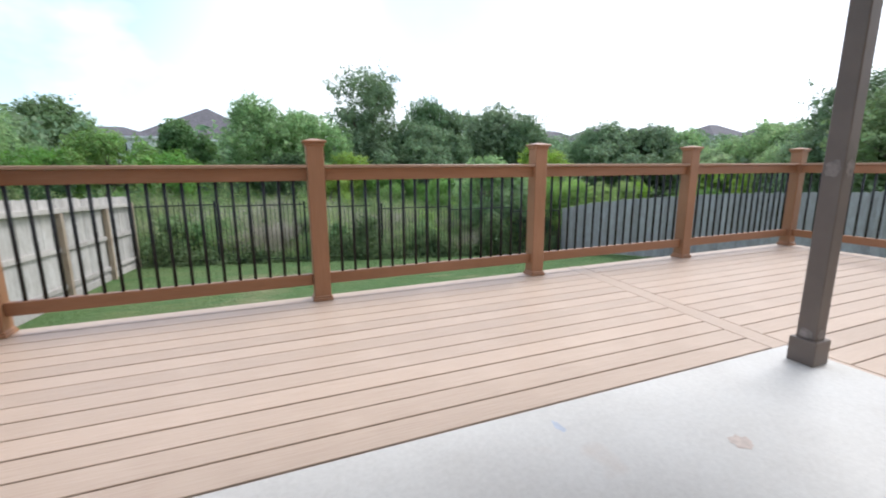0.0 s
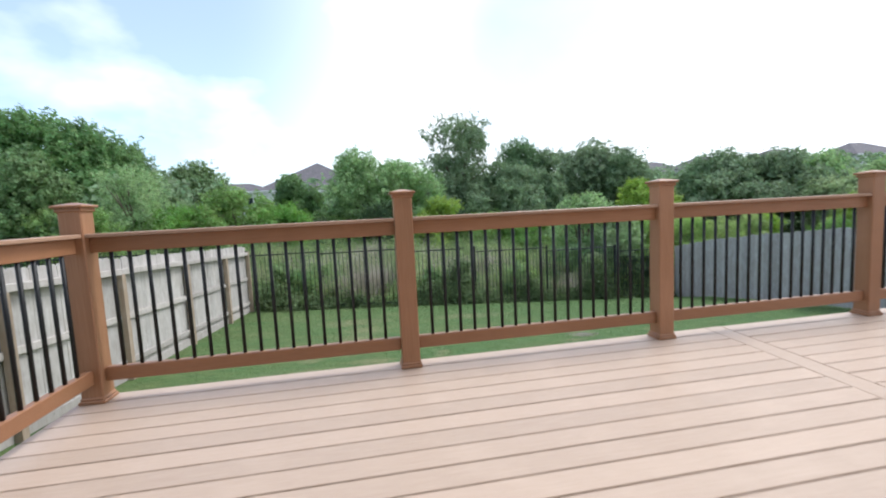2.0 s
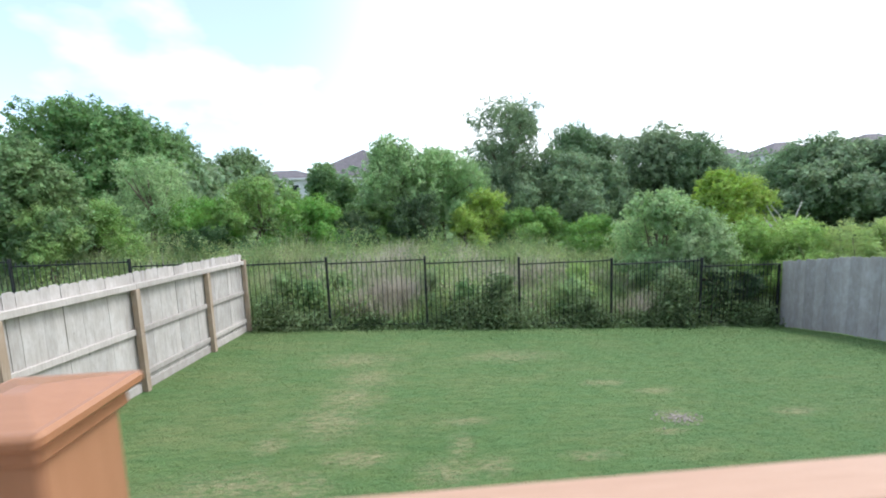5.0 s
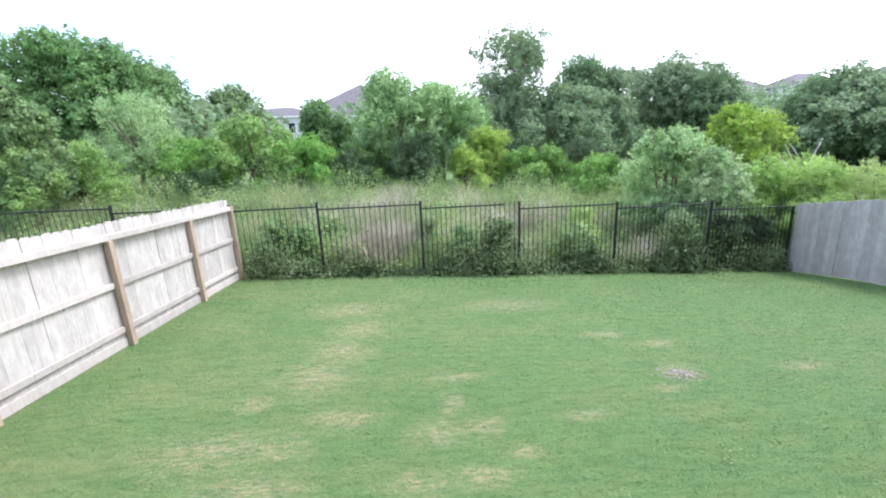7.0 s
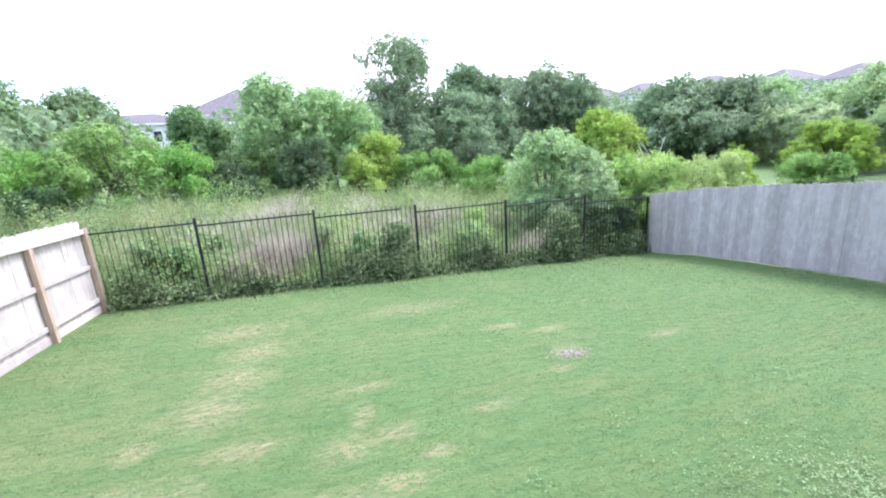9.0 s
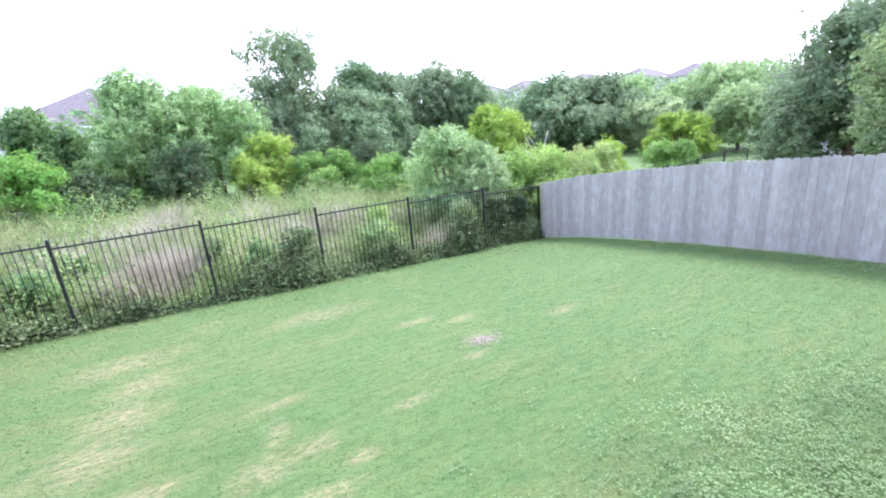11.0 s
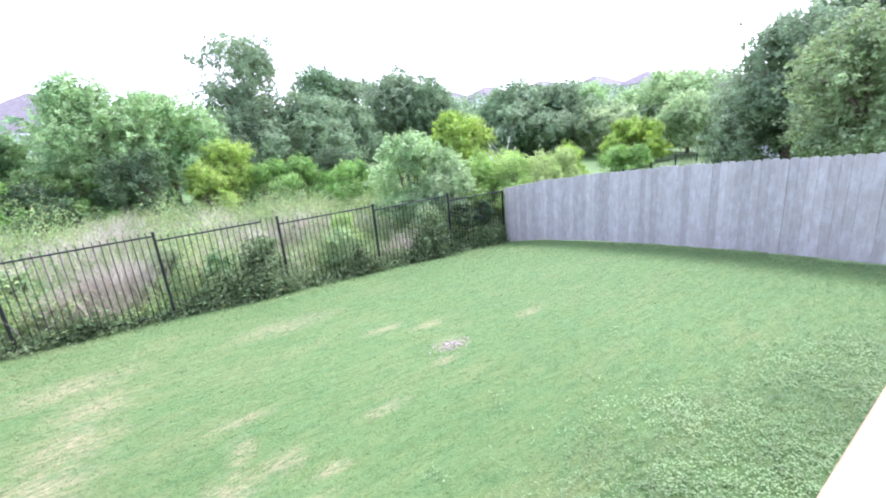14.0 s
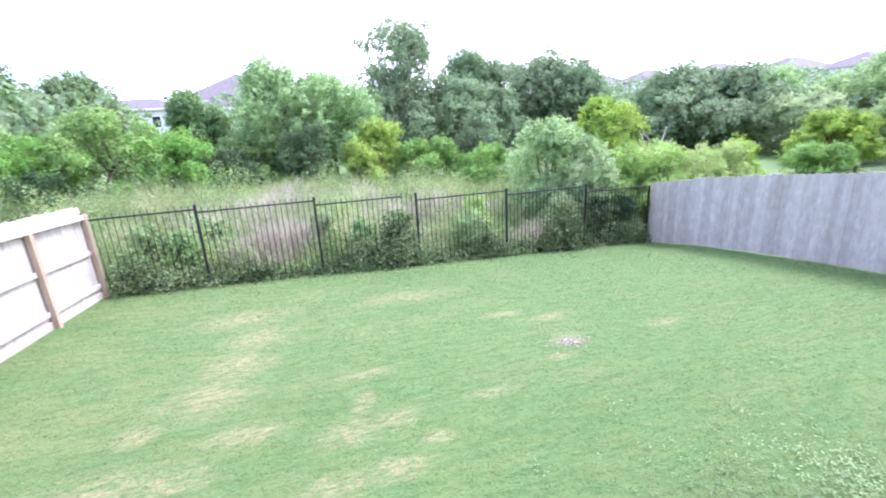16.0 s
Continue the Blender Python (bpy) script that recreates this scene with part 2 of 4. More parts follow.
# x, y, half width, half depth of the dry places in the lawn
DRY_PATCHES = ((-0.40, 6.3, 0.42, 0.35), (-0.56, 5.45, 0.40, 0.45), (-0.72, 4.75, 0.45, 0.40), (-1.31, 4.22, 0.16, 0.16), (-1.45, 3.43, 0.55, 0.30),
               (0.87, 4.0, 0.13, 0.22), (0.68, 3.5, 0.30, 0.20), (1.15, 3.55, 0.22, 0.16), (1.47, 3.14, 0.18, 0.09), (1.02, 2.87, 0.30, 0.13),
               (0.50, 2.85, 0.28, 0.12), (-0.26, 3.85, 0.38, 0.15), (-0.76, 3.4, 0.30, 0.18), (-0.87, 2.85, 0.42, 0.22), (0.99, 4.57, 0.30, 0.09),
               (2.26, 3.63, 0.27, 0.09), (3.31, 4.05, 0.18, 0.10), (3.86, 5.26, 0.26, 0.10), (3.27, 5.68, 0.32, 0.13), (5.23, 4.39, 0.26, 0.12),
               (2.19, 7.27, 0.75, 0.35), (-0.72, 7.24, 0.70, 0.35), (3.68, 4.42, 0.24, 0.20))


def lawn_color(n):
    """Green lawn with dry straw patches; one pattern for soil and blades."""
    big = n.noise(0.33, 3, 0.5, offset=(3, 7, 0))
    fine = n.noise(26, 4, 0.7)
    green = n.ramp(big, (0.3, (0.090, 0.152, 0.046)), (0.7, (0.132, 0.198, 0.066)))
    green = n.mix(0.5, green, n.ramp(fine, (0.3, (0.074, 0.132, 0.038)), (0.7, (0.150, 0.216, 0.074))))
    swell = n.noise(4.2, 3, 0.5, (0.7, 1.5, 1), offset=(5, 5, 0))
    green = n.mix(n.ramp(swell, (0.35, (0, 0, 0)), (0.65, (0.5, 0.5, 0.5))), green, (0.080, 0.168, 0.060))
    # thin, yellowed turf towards one fence, and scattered elsewhere
    x = n.t.nodes.new("ShaderNodeSeparateXYZ")
    n.link(n.geo.outputs["Position"], x.inputs[0])
    west = n.t.nodes.new("ShaderNodeMapRange")
    west.interpolation_type = "SMOOTHSTEP"
    for k, v in (("From Min", 3.2), ("From Max", -2.0), ("To Min", 0.0), ("To Max", 0.13)):
        west.inputs[k].default_value = v
    n.link(x.outputs["X"], west.inputs["Value"])
    sere = n.math("ADD", n.noise(1.1, 7, 0.7, (0.6, 1.4, 1), offset=(2.3, 9.1, 0)), west.outputs[0])
    green = n.mix(n.ramp(sere, (0.50, (0, 0, 0)), (0.80, (0.5, 0.5, 0.5))), green, (0.205, 0.208, 0.088))
    wave = n.noise(8, 4, 0.62, (0.40, 1.7, 1), offset=(4, 1, 0))
    green = n.mix(n.ramp(wave, (0.44, (0, 0, 0)), (0.66, (0.55, 0.55, 0.55))), green, (0.058, 0.120, 0.036))
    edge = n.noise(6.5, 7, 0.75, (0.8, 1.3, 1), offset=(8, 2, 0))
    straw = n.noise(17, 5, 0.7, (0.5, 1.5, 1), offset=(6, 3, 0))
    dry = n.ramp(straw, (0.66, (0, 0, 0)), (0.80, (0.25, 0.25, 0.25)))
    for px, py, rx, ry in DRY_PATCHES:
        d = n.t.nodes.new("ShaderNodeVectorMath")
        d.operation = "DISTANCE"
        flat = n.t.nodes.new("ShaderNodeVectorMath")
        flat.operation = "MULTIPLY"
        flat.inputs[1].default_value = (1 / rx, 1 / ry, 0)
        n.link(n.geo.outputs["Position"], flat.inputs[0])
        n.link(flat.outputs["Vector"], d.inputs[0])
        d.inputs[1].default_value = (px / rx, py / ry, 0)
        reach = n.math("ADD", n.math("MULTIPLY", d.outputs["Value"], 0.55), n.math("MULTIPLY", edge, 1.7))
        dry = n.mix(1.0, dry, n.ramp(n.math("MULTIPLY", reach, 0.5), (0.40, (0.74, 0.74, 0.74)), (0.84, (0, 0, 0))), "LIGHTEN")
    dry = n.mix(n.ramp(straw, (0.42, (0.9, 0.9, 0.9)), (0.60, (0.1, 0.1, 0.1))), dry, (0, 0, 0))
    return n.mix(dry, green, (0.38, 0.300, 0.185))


def lawn_material(name, blades):
    n = Nodes(name)
    c = lawn_color(n)
    if blades:
        c = n.hsv(c, island(n, 0.485, 0.515), 1.0, island(n, 0.85, 1.3))
    else:
        n.bump(n.math("ADD", n.noise(38, 6, 0.75), n.math("MULTIPLY", n.noise(5.5, 4, 0.6, (1, 1.6, 1)), 2.2)), 0.8, 0.035)
    return n.done(c, 0.75, 0, 0.2)


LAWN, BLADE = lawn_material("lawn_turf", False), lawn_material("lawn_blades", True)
SOIL = plain("dry_soil", (0.29, 0.255, 0.225), 0.95, wear=0.35, scale=22)
CONCRETE = concrete()
RUST_SMEAR = plain("rust_smear", (0.56, 0.47, 0.41), 0.85, wear=0.15, scale=30)
BLUE_SMEAR = plain("blue_paint_smear", (0.47, 0.50, 0.56), 0.85, wear=0.15, scale=30)


# ---------------------------------------------------------------- mesh helpers
def mesh_of(name, bm, material):
    me = bpy.data.meshes.new(name)
    bm.normal_update()
    bm.to_mesh(me)
    bm.free()
    me.materials.append(material)
    return me


def part(name, bm, material, parent=None, label=""):
    ob = new(name, mesh_of(name, bm, material))
    ob.parent = parent
    return tagged(ob, label)


def place(name, me, parent, m, label=""):
    ob = new(name, me)
    ob.parent = parent
    ob.matrix_basis = m
    return tagged(ob, label)


def empty(name, x=0.0, y=0.0, z=0.0):
    ob = new(name)
    ob.location = (x, y, z)
    ob.empty_display_size = 0.2
    return ob


def box(bm, x0, x1, y0, y1, z0, z1, bevel=0.0, m=None):
    r = bmesh.ops.create_cube(bm, size=1)
    vs = r["verts"]
    for v in vs:
        v.co = Vector(((x0 + x1) / 2 + v.co.x * (x1 - x0), (y0 + y1) / 2 + v.co.y * (y1 - y0), (z0 + z1) / 2 + v.co.z * (z1 - z0)))
    if bevel:
        es = {e for v in vs for e in v.link_edges}
        r = bmesh.ops.bevel(bm, geom=list(es), offset=bevel, segments=1, affect="EDGES", profile=0.5)
        vs = {v for f in r["faces"] for v in f.verts} | {v for v in vs if v.is_valid}
    if m is not None:
        bmesh.ops.transform(bm, matrix=m, verts=list(vs))
    return bm


def boxed(*a, **k):
    return box(bmesh.new(), *a, **k)


def tube(points, radii, sides=7):
    """Vertices and faces of a tapered tube along points."""
    vs, fs = [], []
    for i, p in enumerate(points):
        p = Vector(p)
        d = Vector(points[min(i + 1, len(points) - 1)]) - Vector(points[max(i - 1, 0)])
        d.normalize()
        a = d.cross(Vector((0.31, 0.95, 0.1))).normalized()
        b = d.cross(a)
        for k in range(sides):
            w = 2 * math.pi * k / sides
            vs.append(p + (a * math.cos(w) + b * math.sin(w)) * radii[i])
    for i in range(len(points) - 1):
        for k in range(sides):
            fs.append((i * sides + k, i * sides + (k + 1) % sides, (i + 1) * sides + (k + 1) % sides, (i + 1) * sides + k))
    fs.append(tuple(range((len(points) - 1) * sides, len(points) * sides)))
    fs.append(tuple(reversed(range(sides))))
    return vs, fs


def from_tubes(name, tubes, material):
    vs, fs = [], []
    for v, f in tubes:
        o = len(vs)
        vs += v
        fs += [tuple(i + o for i in q) for q in f]
    me = bpy.data.meshes.new(name)
    me.from_pydata(vs, [], fs)
    me.materials.append(material)
    me.shade_smooth()
    return me


def quick_mesh(name, v, f, material):
    """A mesh of triangles from arrays."""
    me = bpy.data.meshes.new(name)
    me.vertices.add(len(v))
    me.vertices.foreach_set("co", v.astype(np.float32).ravel())
    me.loops.add(len(f) * 3)
    me.loops.foreach_set("vertex_index", f.astype(np.int32).ravel())
    me.polygons.add(len(f))
    me.polygons.foreach_set("loop_start", np.arange(0, len(f) * 3, 3, dtype=np.int32))
    me.update(calc_edges=True)
    me.validate()
    me.materials.append(material)
    return me


def leaf_mesh(name, points, normals, sizes, material, rng, slim=0.55, far=False):
    """One leaf at each point: rhombic and slightly folded, or three-cornered where it stays far off."""
    n = len(points)
    r = rng.normal(size=(n, 3))
    a = np.cross(normals, r)
    a /= np.linalg.norm(a, axis=1, keepdims=True) + 1e-9
    b = np.cross(normals, a)
    s = sizes[:, None]
    fold = normals * s * 0.18
    if far:
        v = np.stack([points - a * s, points + a * s * 0.7 - b * s * slim * 1.3 + fold, points + a * s + b * s * slim * 1.1], 1).reshape(-1, 3)
        return quick_mesh(name, v, np.arange(n * 3).reshape(-1, 3), material)
    v = np.stack([points - a * s, points - b * s * slim + fold, points + a * s, points + b * s * slim + fold], 1).reshape(-1, 3)
    i = np.arange(n)[:, None] * 4
    return quick_mesh(name, v, np.concatenate([i + [0, 1, 2], i + [0, 2, 3]], 0), material)


def blade_mesh(name, roots, heights, widths, lean, material, rng):
    """One narrow bent blade of grass at each root."""
    n = len(roots)
    w = rng.uniform(0, 2 * math.pi, n)
    side = np.stack([np.cos(w), np.sin(w), 0 * w], 1) * widths[:, None]
    tip = np.stack([rng.normal(0, 1, n) * lean, rng.normal(0, 1, n) * lean, np.ones(n)], 1) * heights[:, None]
    half = tip * [0.35, 0.35, 0.58]
    v = np.stack([roots - side, roots + side, roots + half + side * 0.7, roots + half - side * 0.7, roots + tip], 1).reshape(-1, 3)
    i = np.arange(n)[:, None] * 5
    f = np.concatenate([i + [0, 1, 2], i + [0, 2, 3], i + [3, 2, 4]], 0)
    return quick_mesh(name, v, f, material)


# ---------------------------------------------------------------- ground
LEFT_X, RIGHT_X = -3.55, 10.3


def back_line(x):
    """The y of the iron fence at x."""
    return 9.67 + 0.0452 * (x + 3.55)


def ground_z(x, y):
    """Height of the ground: the yard falls away from the house and to one side; beyond the fence a hollow, then a rising hill."""
    x, y = np.asarray(x, float), np.asarray(y, float)
    yy = np.clip(y, -1.0, 10.2)
    left = -1.52 - 0.05 * (yy - 9.68)
    right = np.interp(yy, (-1.0, 1.0, 3.1, 5.0, 7.0, 8.6, 10.2), (-1.17, -1.29, -1.42, -1.60, -1.84, -2.08, -2.40))
    s = np.clip((x - LEFT_X) / (RIGHT_X - LEFT_X), -0.6, 1.35)
    z = left + (right - left) * s
    far = np.hypot(np.clip(y - 10.2, 0, None), np.clip(np.abs(x - 3.5) - 18, 0, None))
    drop = 0.9 * (1 - np.exp(-far / 5))
    rise = 7.5 * np.clip((far - 28) / 95, 0, 1) ** 1.25 * np.clip(0.5 + (x + 60) / 160, 0.55, 1.25)
    return z + drop + rise


def build_ground():
    def axis(near0, near1, step):
        inner = np.arange(near0, near1, step)
        out = near1 + np.cumsum(step * 1.22 ** np.arange(1, 40))
        low = near0 - np.cumsum(step * 1.22 ** np.arange(1, 40))
        return np.concatenate([low[::-1], inner, [near1], out])
    xs, ys = axis(-6, 13, 0.5), axis(-7, 14, 0.5)
    gx, gy = np.meshgrid(xs, ys)
    gz = ground_z(gx, gy)
    v = np.stack([gx, gy, gz], -1).reshape(-1, 3)
    nx = len(xs)
    f = [(j * nx + i, j * nx + i + 1, (j + 1) * nx + i + 1, (j + 1) * nx + i) for j in range(len(ys) - 1) for i in range(nx - 1)]
    me = bpy.data.meshes.new("ground")
    me.from_pydata(v.tolist(), [], f)
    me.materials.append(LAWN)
    me.shade_smooth()
    return tagged(new("ground", me), "sloping green lawn with dry straw patches", "ground", kind="structure")


build_ground()

# ---------------------------------------------------------------- deck, slab and house
POST_X = (-2.0, 0.0, 2.015, 4.03, 5.98)
DECK_LEFT, DECK_RIGHT, DECK_FRONT, SLAB_Y, SLAB_X, HOUSE_Y = -2.10, 6.08, 0.10, -2.045, 2.40, -5.6


def seam_x(y):
    """The joint between the two fields of boards runs a little askew."""
    return 2.635 + 0.096 * y if y > -2.03 else 2.44


PITCH, GAP = 0.1505, 0.009


def board_mesh(length, skew_end):
    """A deck board; the end towards the joint (+1 or -1) is cut askew."""
    bm = boxed(-length / 2, length / 2, -(PITCH - GAP) / 2, (PITCH - GAP) / 2, -0.025, 0.0, bevel=0.0025)
    for v in bm.verts:
        if v.co.x * skew_end > 0:
            v.co.x += 0.096 * v.co.y
    return mesh_of("deck_board", bm, DECK)


def build_deck():
    deck = tagged(empty("deck", 2.0, -1.0, -0.3), "tan composite deck of long boards around a concrete slab", "deck", kind="structure")
    inv = Matrix.Translation((-2.0, 1.0, 0.3))
    bm = bmesh.new()
    ys = np.arange(DECK_FRONT - 0.04, SLAB_Y, -0.4)
    for y in ys:
        box(bm, DECK_LEFT + 0.03, DECK_RIGHT - 0.03, y - 0.02, y + 0.02, -0.22, -0.027)
    for y in np.arange(SLAB_Y - 0.3, HOUSE_Y, -0.4):
        box(bm, SLAB_X + 0.05, DECK_RIGHT - 0.03, y - 0.02, y + 0.02, -0.22, -0.027)
    part("frame", bm, JOIST, deck).matrix_basis = inv
    bm = bmesh.new()
    for x in (DECK_LEFT + 0.15, 0.0, 2.0, 4.0, DECK_RIGHT - 0.15):
        z = float(ground_z(x, DECK_FRONT - 0.2))
        box(bm, x - 0.06, x + 0.06, DECK_FRONT - 0.22, DECK_FRONT - 0.10, z - 0.1, -0.22)
    for y in (-2.2, -4.2):
        z = float(ground_z(DECK_RIGHT, y))
        box(bm, DECK_RIGHT - 0.21, DECK_RIGHT - 0.09, y - 0.06, y + 0.06, z - 0.1, -0.22)
    part("support_posts", bm, JOIST, deck).matrix_basis = inv
    bm = boxed(DECK_LEFT - 0.012, DECK_RIGHT + 0.012, DECK_FRONT + 0.001, DECK_FRONT + 0.021, -0.26, -0.028, bevel=0.002)
    box(bm, DECK_LEFT - 0.022, DECK_LEFT - 0.002, SLAB_Y, DECK_FRONT, -0.26, -0.028, bevel=0.002)
    box(bm, DECK_RIGHT + 0.002, DECK_RIGHT + 0.022, HOUSE_Y, DECK_FRONT, -0.26, -0.028, bevel=0.002)
    part("fascia", bm, WHITE_EDGE, deck).matrix_basis = inv
    n = int(round((DECK_FRONT - SLAB_Y) / PITCH))
    rng = random.Random(5)
    for i in range(n):
        y = DECK_FRONT - PITCH * (i + 0.5)
        a0, a1 = DECK_LEFT, seam_x(y) - 0.1565
        place("board", board_mesh(a1 - a0, 1), deck, inv @ pose((a0 + a1) / 2, y, rng.uniform(-0.0015, 0.0)))
    rows = int((DECK_FRONT - HOUSE_Y) / PITCH)
    for i in range(rows):
        y = DECK_FRONT - PITCH * (i + 0.5)
        a0 = seam_x(y) + 0.004
        place("board", board_mesh(DECK_RIGHT - a0, -1 if y > -2.0 else 0), deck, inv @ pose((a0 + DECK_RIGHT) / 2, y, rng.uniform(-0.0015, 0.0)))
    y0, y1 = SLAB_Y + 0.032, DECK_FRONT
    bm = boxed(-0.075, 0.075, y0, y1, -0.025, 0.0, bevel=0.0025)
    for v in bm.verts:
        v.co.x += seam_x(v.co.y) - 0.079
    part("breaker_board", bm, DECK, deck).matrix_basis = inv
    bm = boxed(SLAB_X + 0.006, 2.438, HOUSE_Y, SLAB_Y - 0.003, -0.025, -0.001, bevel=0.0025)
    part("border_board", bm, DECK, deck).matrix_basis = inv
    return deck


build_deck()

bm = boxed(-3.3, SLAB_X, HOUSE_Y, SLAB_Y + 0.027, -0.95, 0.004, bevel=0.006)
tagged(part("patio_slab", bm, CONCRETE), "pale grey stained concrete patio slab", "patio", kind="structure")
bm = boxed(-3.3, DECK_RIGHT + 1.0, HOUSE_Y - 0.3, HOUSE_Y, -1.4, 3.4)
tagged(part("wall_house", bm, STUCCO), "plain stucco rear wall of the house", "wall", kind="structure")
bm = boxed(-3.3, SLAB_X + 0.3, HOUSE_Y, SLAB_Y + 0.25, 2.75, 2.95)
tagged(part("ceiling", bm, SOFFIT), "plain painted patio cover above the slab", "ceiling", kind="structure")


def build_column():
    x, y = 2.262, -2.195
    col = tagged(empty("patio_column", x, y, 0.004), "taupe painted square patio column with scuff marks and boxed base", "column")
    part("shaft", boxed(-0.045, 0.045, -0.045, 0.045, 0.10, 2.746, bevel=0.005), COLUMN, col)
    part("base_box", boxed(-0.064, 0.064, -0.064, 0.064, 0.0, 0.135, bevel=0.004), COLUMN, col)
    rng = np.random.default_rng(3)
    for z, h in ((0.165, 0.035), (1.02, 0.05)):
        bm = bmesh.new()
        for side in range(2):
            ring = []
            for k in range(14):
                w = 2 * math.pi * k / 14
                r = rng.uniform(0.65, 1.0)
                u, v = 0.041 * r * math.cos(w), h * r * math.sin(w)
                ring.append(bm.verts.new((-0.0475, u, z + v) if side == 0 else (u, -0.0475, z + v)))
            bm.faces.new(ring)
        part("scuff_mark", bm, SCUFF, col, "pale scuffed patch of bare primer")


build_column()


# ---------------------------------------------------------------- deck railing
def build_railing():
    rail = tagged(empty("deck_railing", 2.0, 0.0, 0.0), "brown composite deck railing with black metal balusters", "railing")
    inv = Matrix.Translation((-2.0, 0, 0))
    post_me = mesh_of("post", boxed(-0.063, 0.063, -0.063, 0.063, 0.001, 1.205, bevel=0.006), RAIL_UPRIGHT)
    bm = boxed(-0.076, 0.076, -0.076, 0.076, 0.001, 0.022, bevel=0.004)
    box(bm, -0.070, 0.070, -0.070, 0.070, 0.018, 0.042, bevel=0.008)
    skirt_me = mesh_of("skirt", bm, RAIL_UPRIGHT)
    bm = boxed(-0.072, 0.072, -0.072, 0.072, 1.196, 1.222, bevel=0.004)
    box(bm, -0.086, 0.086, -0.086, 0.086, 1.220, 1.238, bevel=0.005)
    r = bmesh.ops.create_cone(bm, cap_ends=True, segments=4, radius1=0.112, radius2=0.02, depth=0.016)
    bmesh.ops.transform(bm, matrix=Matrix.Translation((0, 0, 1.245)) @ Matrix.Rotation(radians(45), 4, "Z"), verts=r["verts"])
    cap_me = mesh_of("cap", bm, RAIL)
    vs, fs = tube([(0, 0, 0.20), (0, 0, 0.95)], (0.0115, 0.0115), 8)
    bal_me = from_tubes("baluster", [(vs, fs)], BLACK)
    corners = [(x, 0.0) for x in POST_X] + [(-2.0, -1.95), (5.98, -2.0), (5.98, -4.0), (5.98, -5.5)]
    for x, y in corners:
        p = place("post", post_me, rail, inv @ pose(x, y, 0))
        place("cap", cap_me, p, Matrix(), "low pyramid post cap")
        place("skirt", skirt_me, p, Matrix())
    bays = [((POST_X[i], 0.0), (POST_X[i + 1], 0.0)) for i in range(4)]
    bays += [((-2.0, -1.95), (-2.0, 0.0)), ((5.98, 0.0), (5.98, -2.0)), ((5.98, -2.0), (5.98, -4.0)), ((5.98, -4.0), (5.98, -5.5))]
    for (x0, y0), (x1, y1) in bays:
        length = math.hypot(x1 - x0, y1 - y0)
        turn = math.degrees(math.atan2(y1 - y0, x1 - x0))
        m = inv @ pose((x0 + x1) / 2, (y0 + y1) / 2, 0, 0, 0, turn)
        h = length / 2 - 0.064
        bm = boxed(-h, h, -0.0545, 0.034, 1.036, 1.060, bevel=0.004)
        part("top_rail_cap", bm, RAIL_CAP_LIT, rail, "cap board with the sky's brightness put into a paler colour").matrix_basis = m
        bm = boxed(-h, h, -0.017, 0.017, 0.942, 1.035, bevel=0.003)
        part("top_rail", bm, RAIL, rail).matrix_basis = m
        bm = boxed(-h, h, -0.024, 0.024, 0.125, 0.215, bevel=0.006)
        part("bottom_rail", bm, RAIL, rail).matrix_basis = m
        n = int(round((length - 0.13) / 0.105)) - 1
        for k in range(n):
            place("baluster", bal_me, rail, m @ pose(-h + 2 * h * (k + 1) / (n + 1), 0, 0))
    return rail


build_railing()


# ---------------------------------------------------------------- wooden fences
def picket_mesh(name, material, height, width=0.138, thick=0.017):
    bm = bmesh.new()
    h, w, c = height, width / 2, 0.03
    prof = [(-w, 0), (w, 0), (w, h - c), (w - c, h), (-w + c, h), (-w, h - c)]
    lo = [bm.verts.new((x, -thick / 2, z)) for x, z in prof]
    hi = [bm.verts.new((x, thick / 2, z)) for x, z in prof]
    bm.faces.new(lo)
    bm.faces.new(list(reversed(hi)))
    for i in range(len(prof)):
        j = (i + 1) % len(prof)
        bm.faces.new((lo[j], lo[i], hi[i], hi[j]))
    return mesh_of(name, bm, material)


def sloped(a, b, width, height, material, name, parent, inv):
    """A straight board from a to b."""
    a, b = Vector(a), Vector(b)
    d = b - a
    m = d.to_track_quat("X", "Z").to_matrix().to_4x4()
    bm = boxed(0.0, d.length, -width / 2, width / 2, -height / 2, height / 2, bevel=0.004)
    ob = part(name, bm, material, parent)
    ob.matrix_basis = inv @ Matrix.Translation(a) @ m
    return ob


def left_x(y):
    return -3.59 - 0.057 * (9.68 - y)


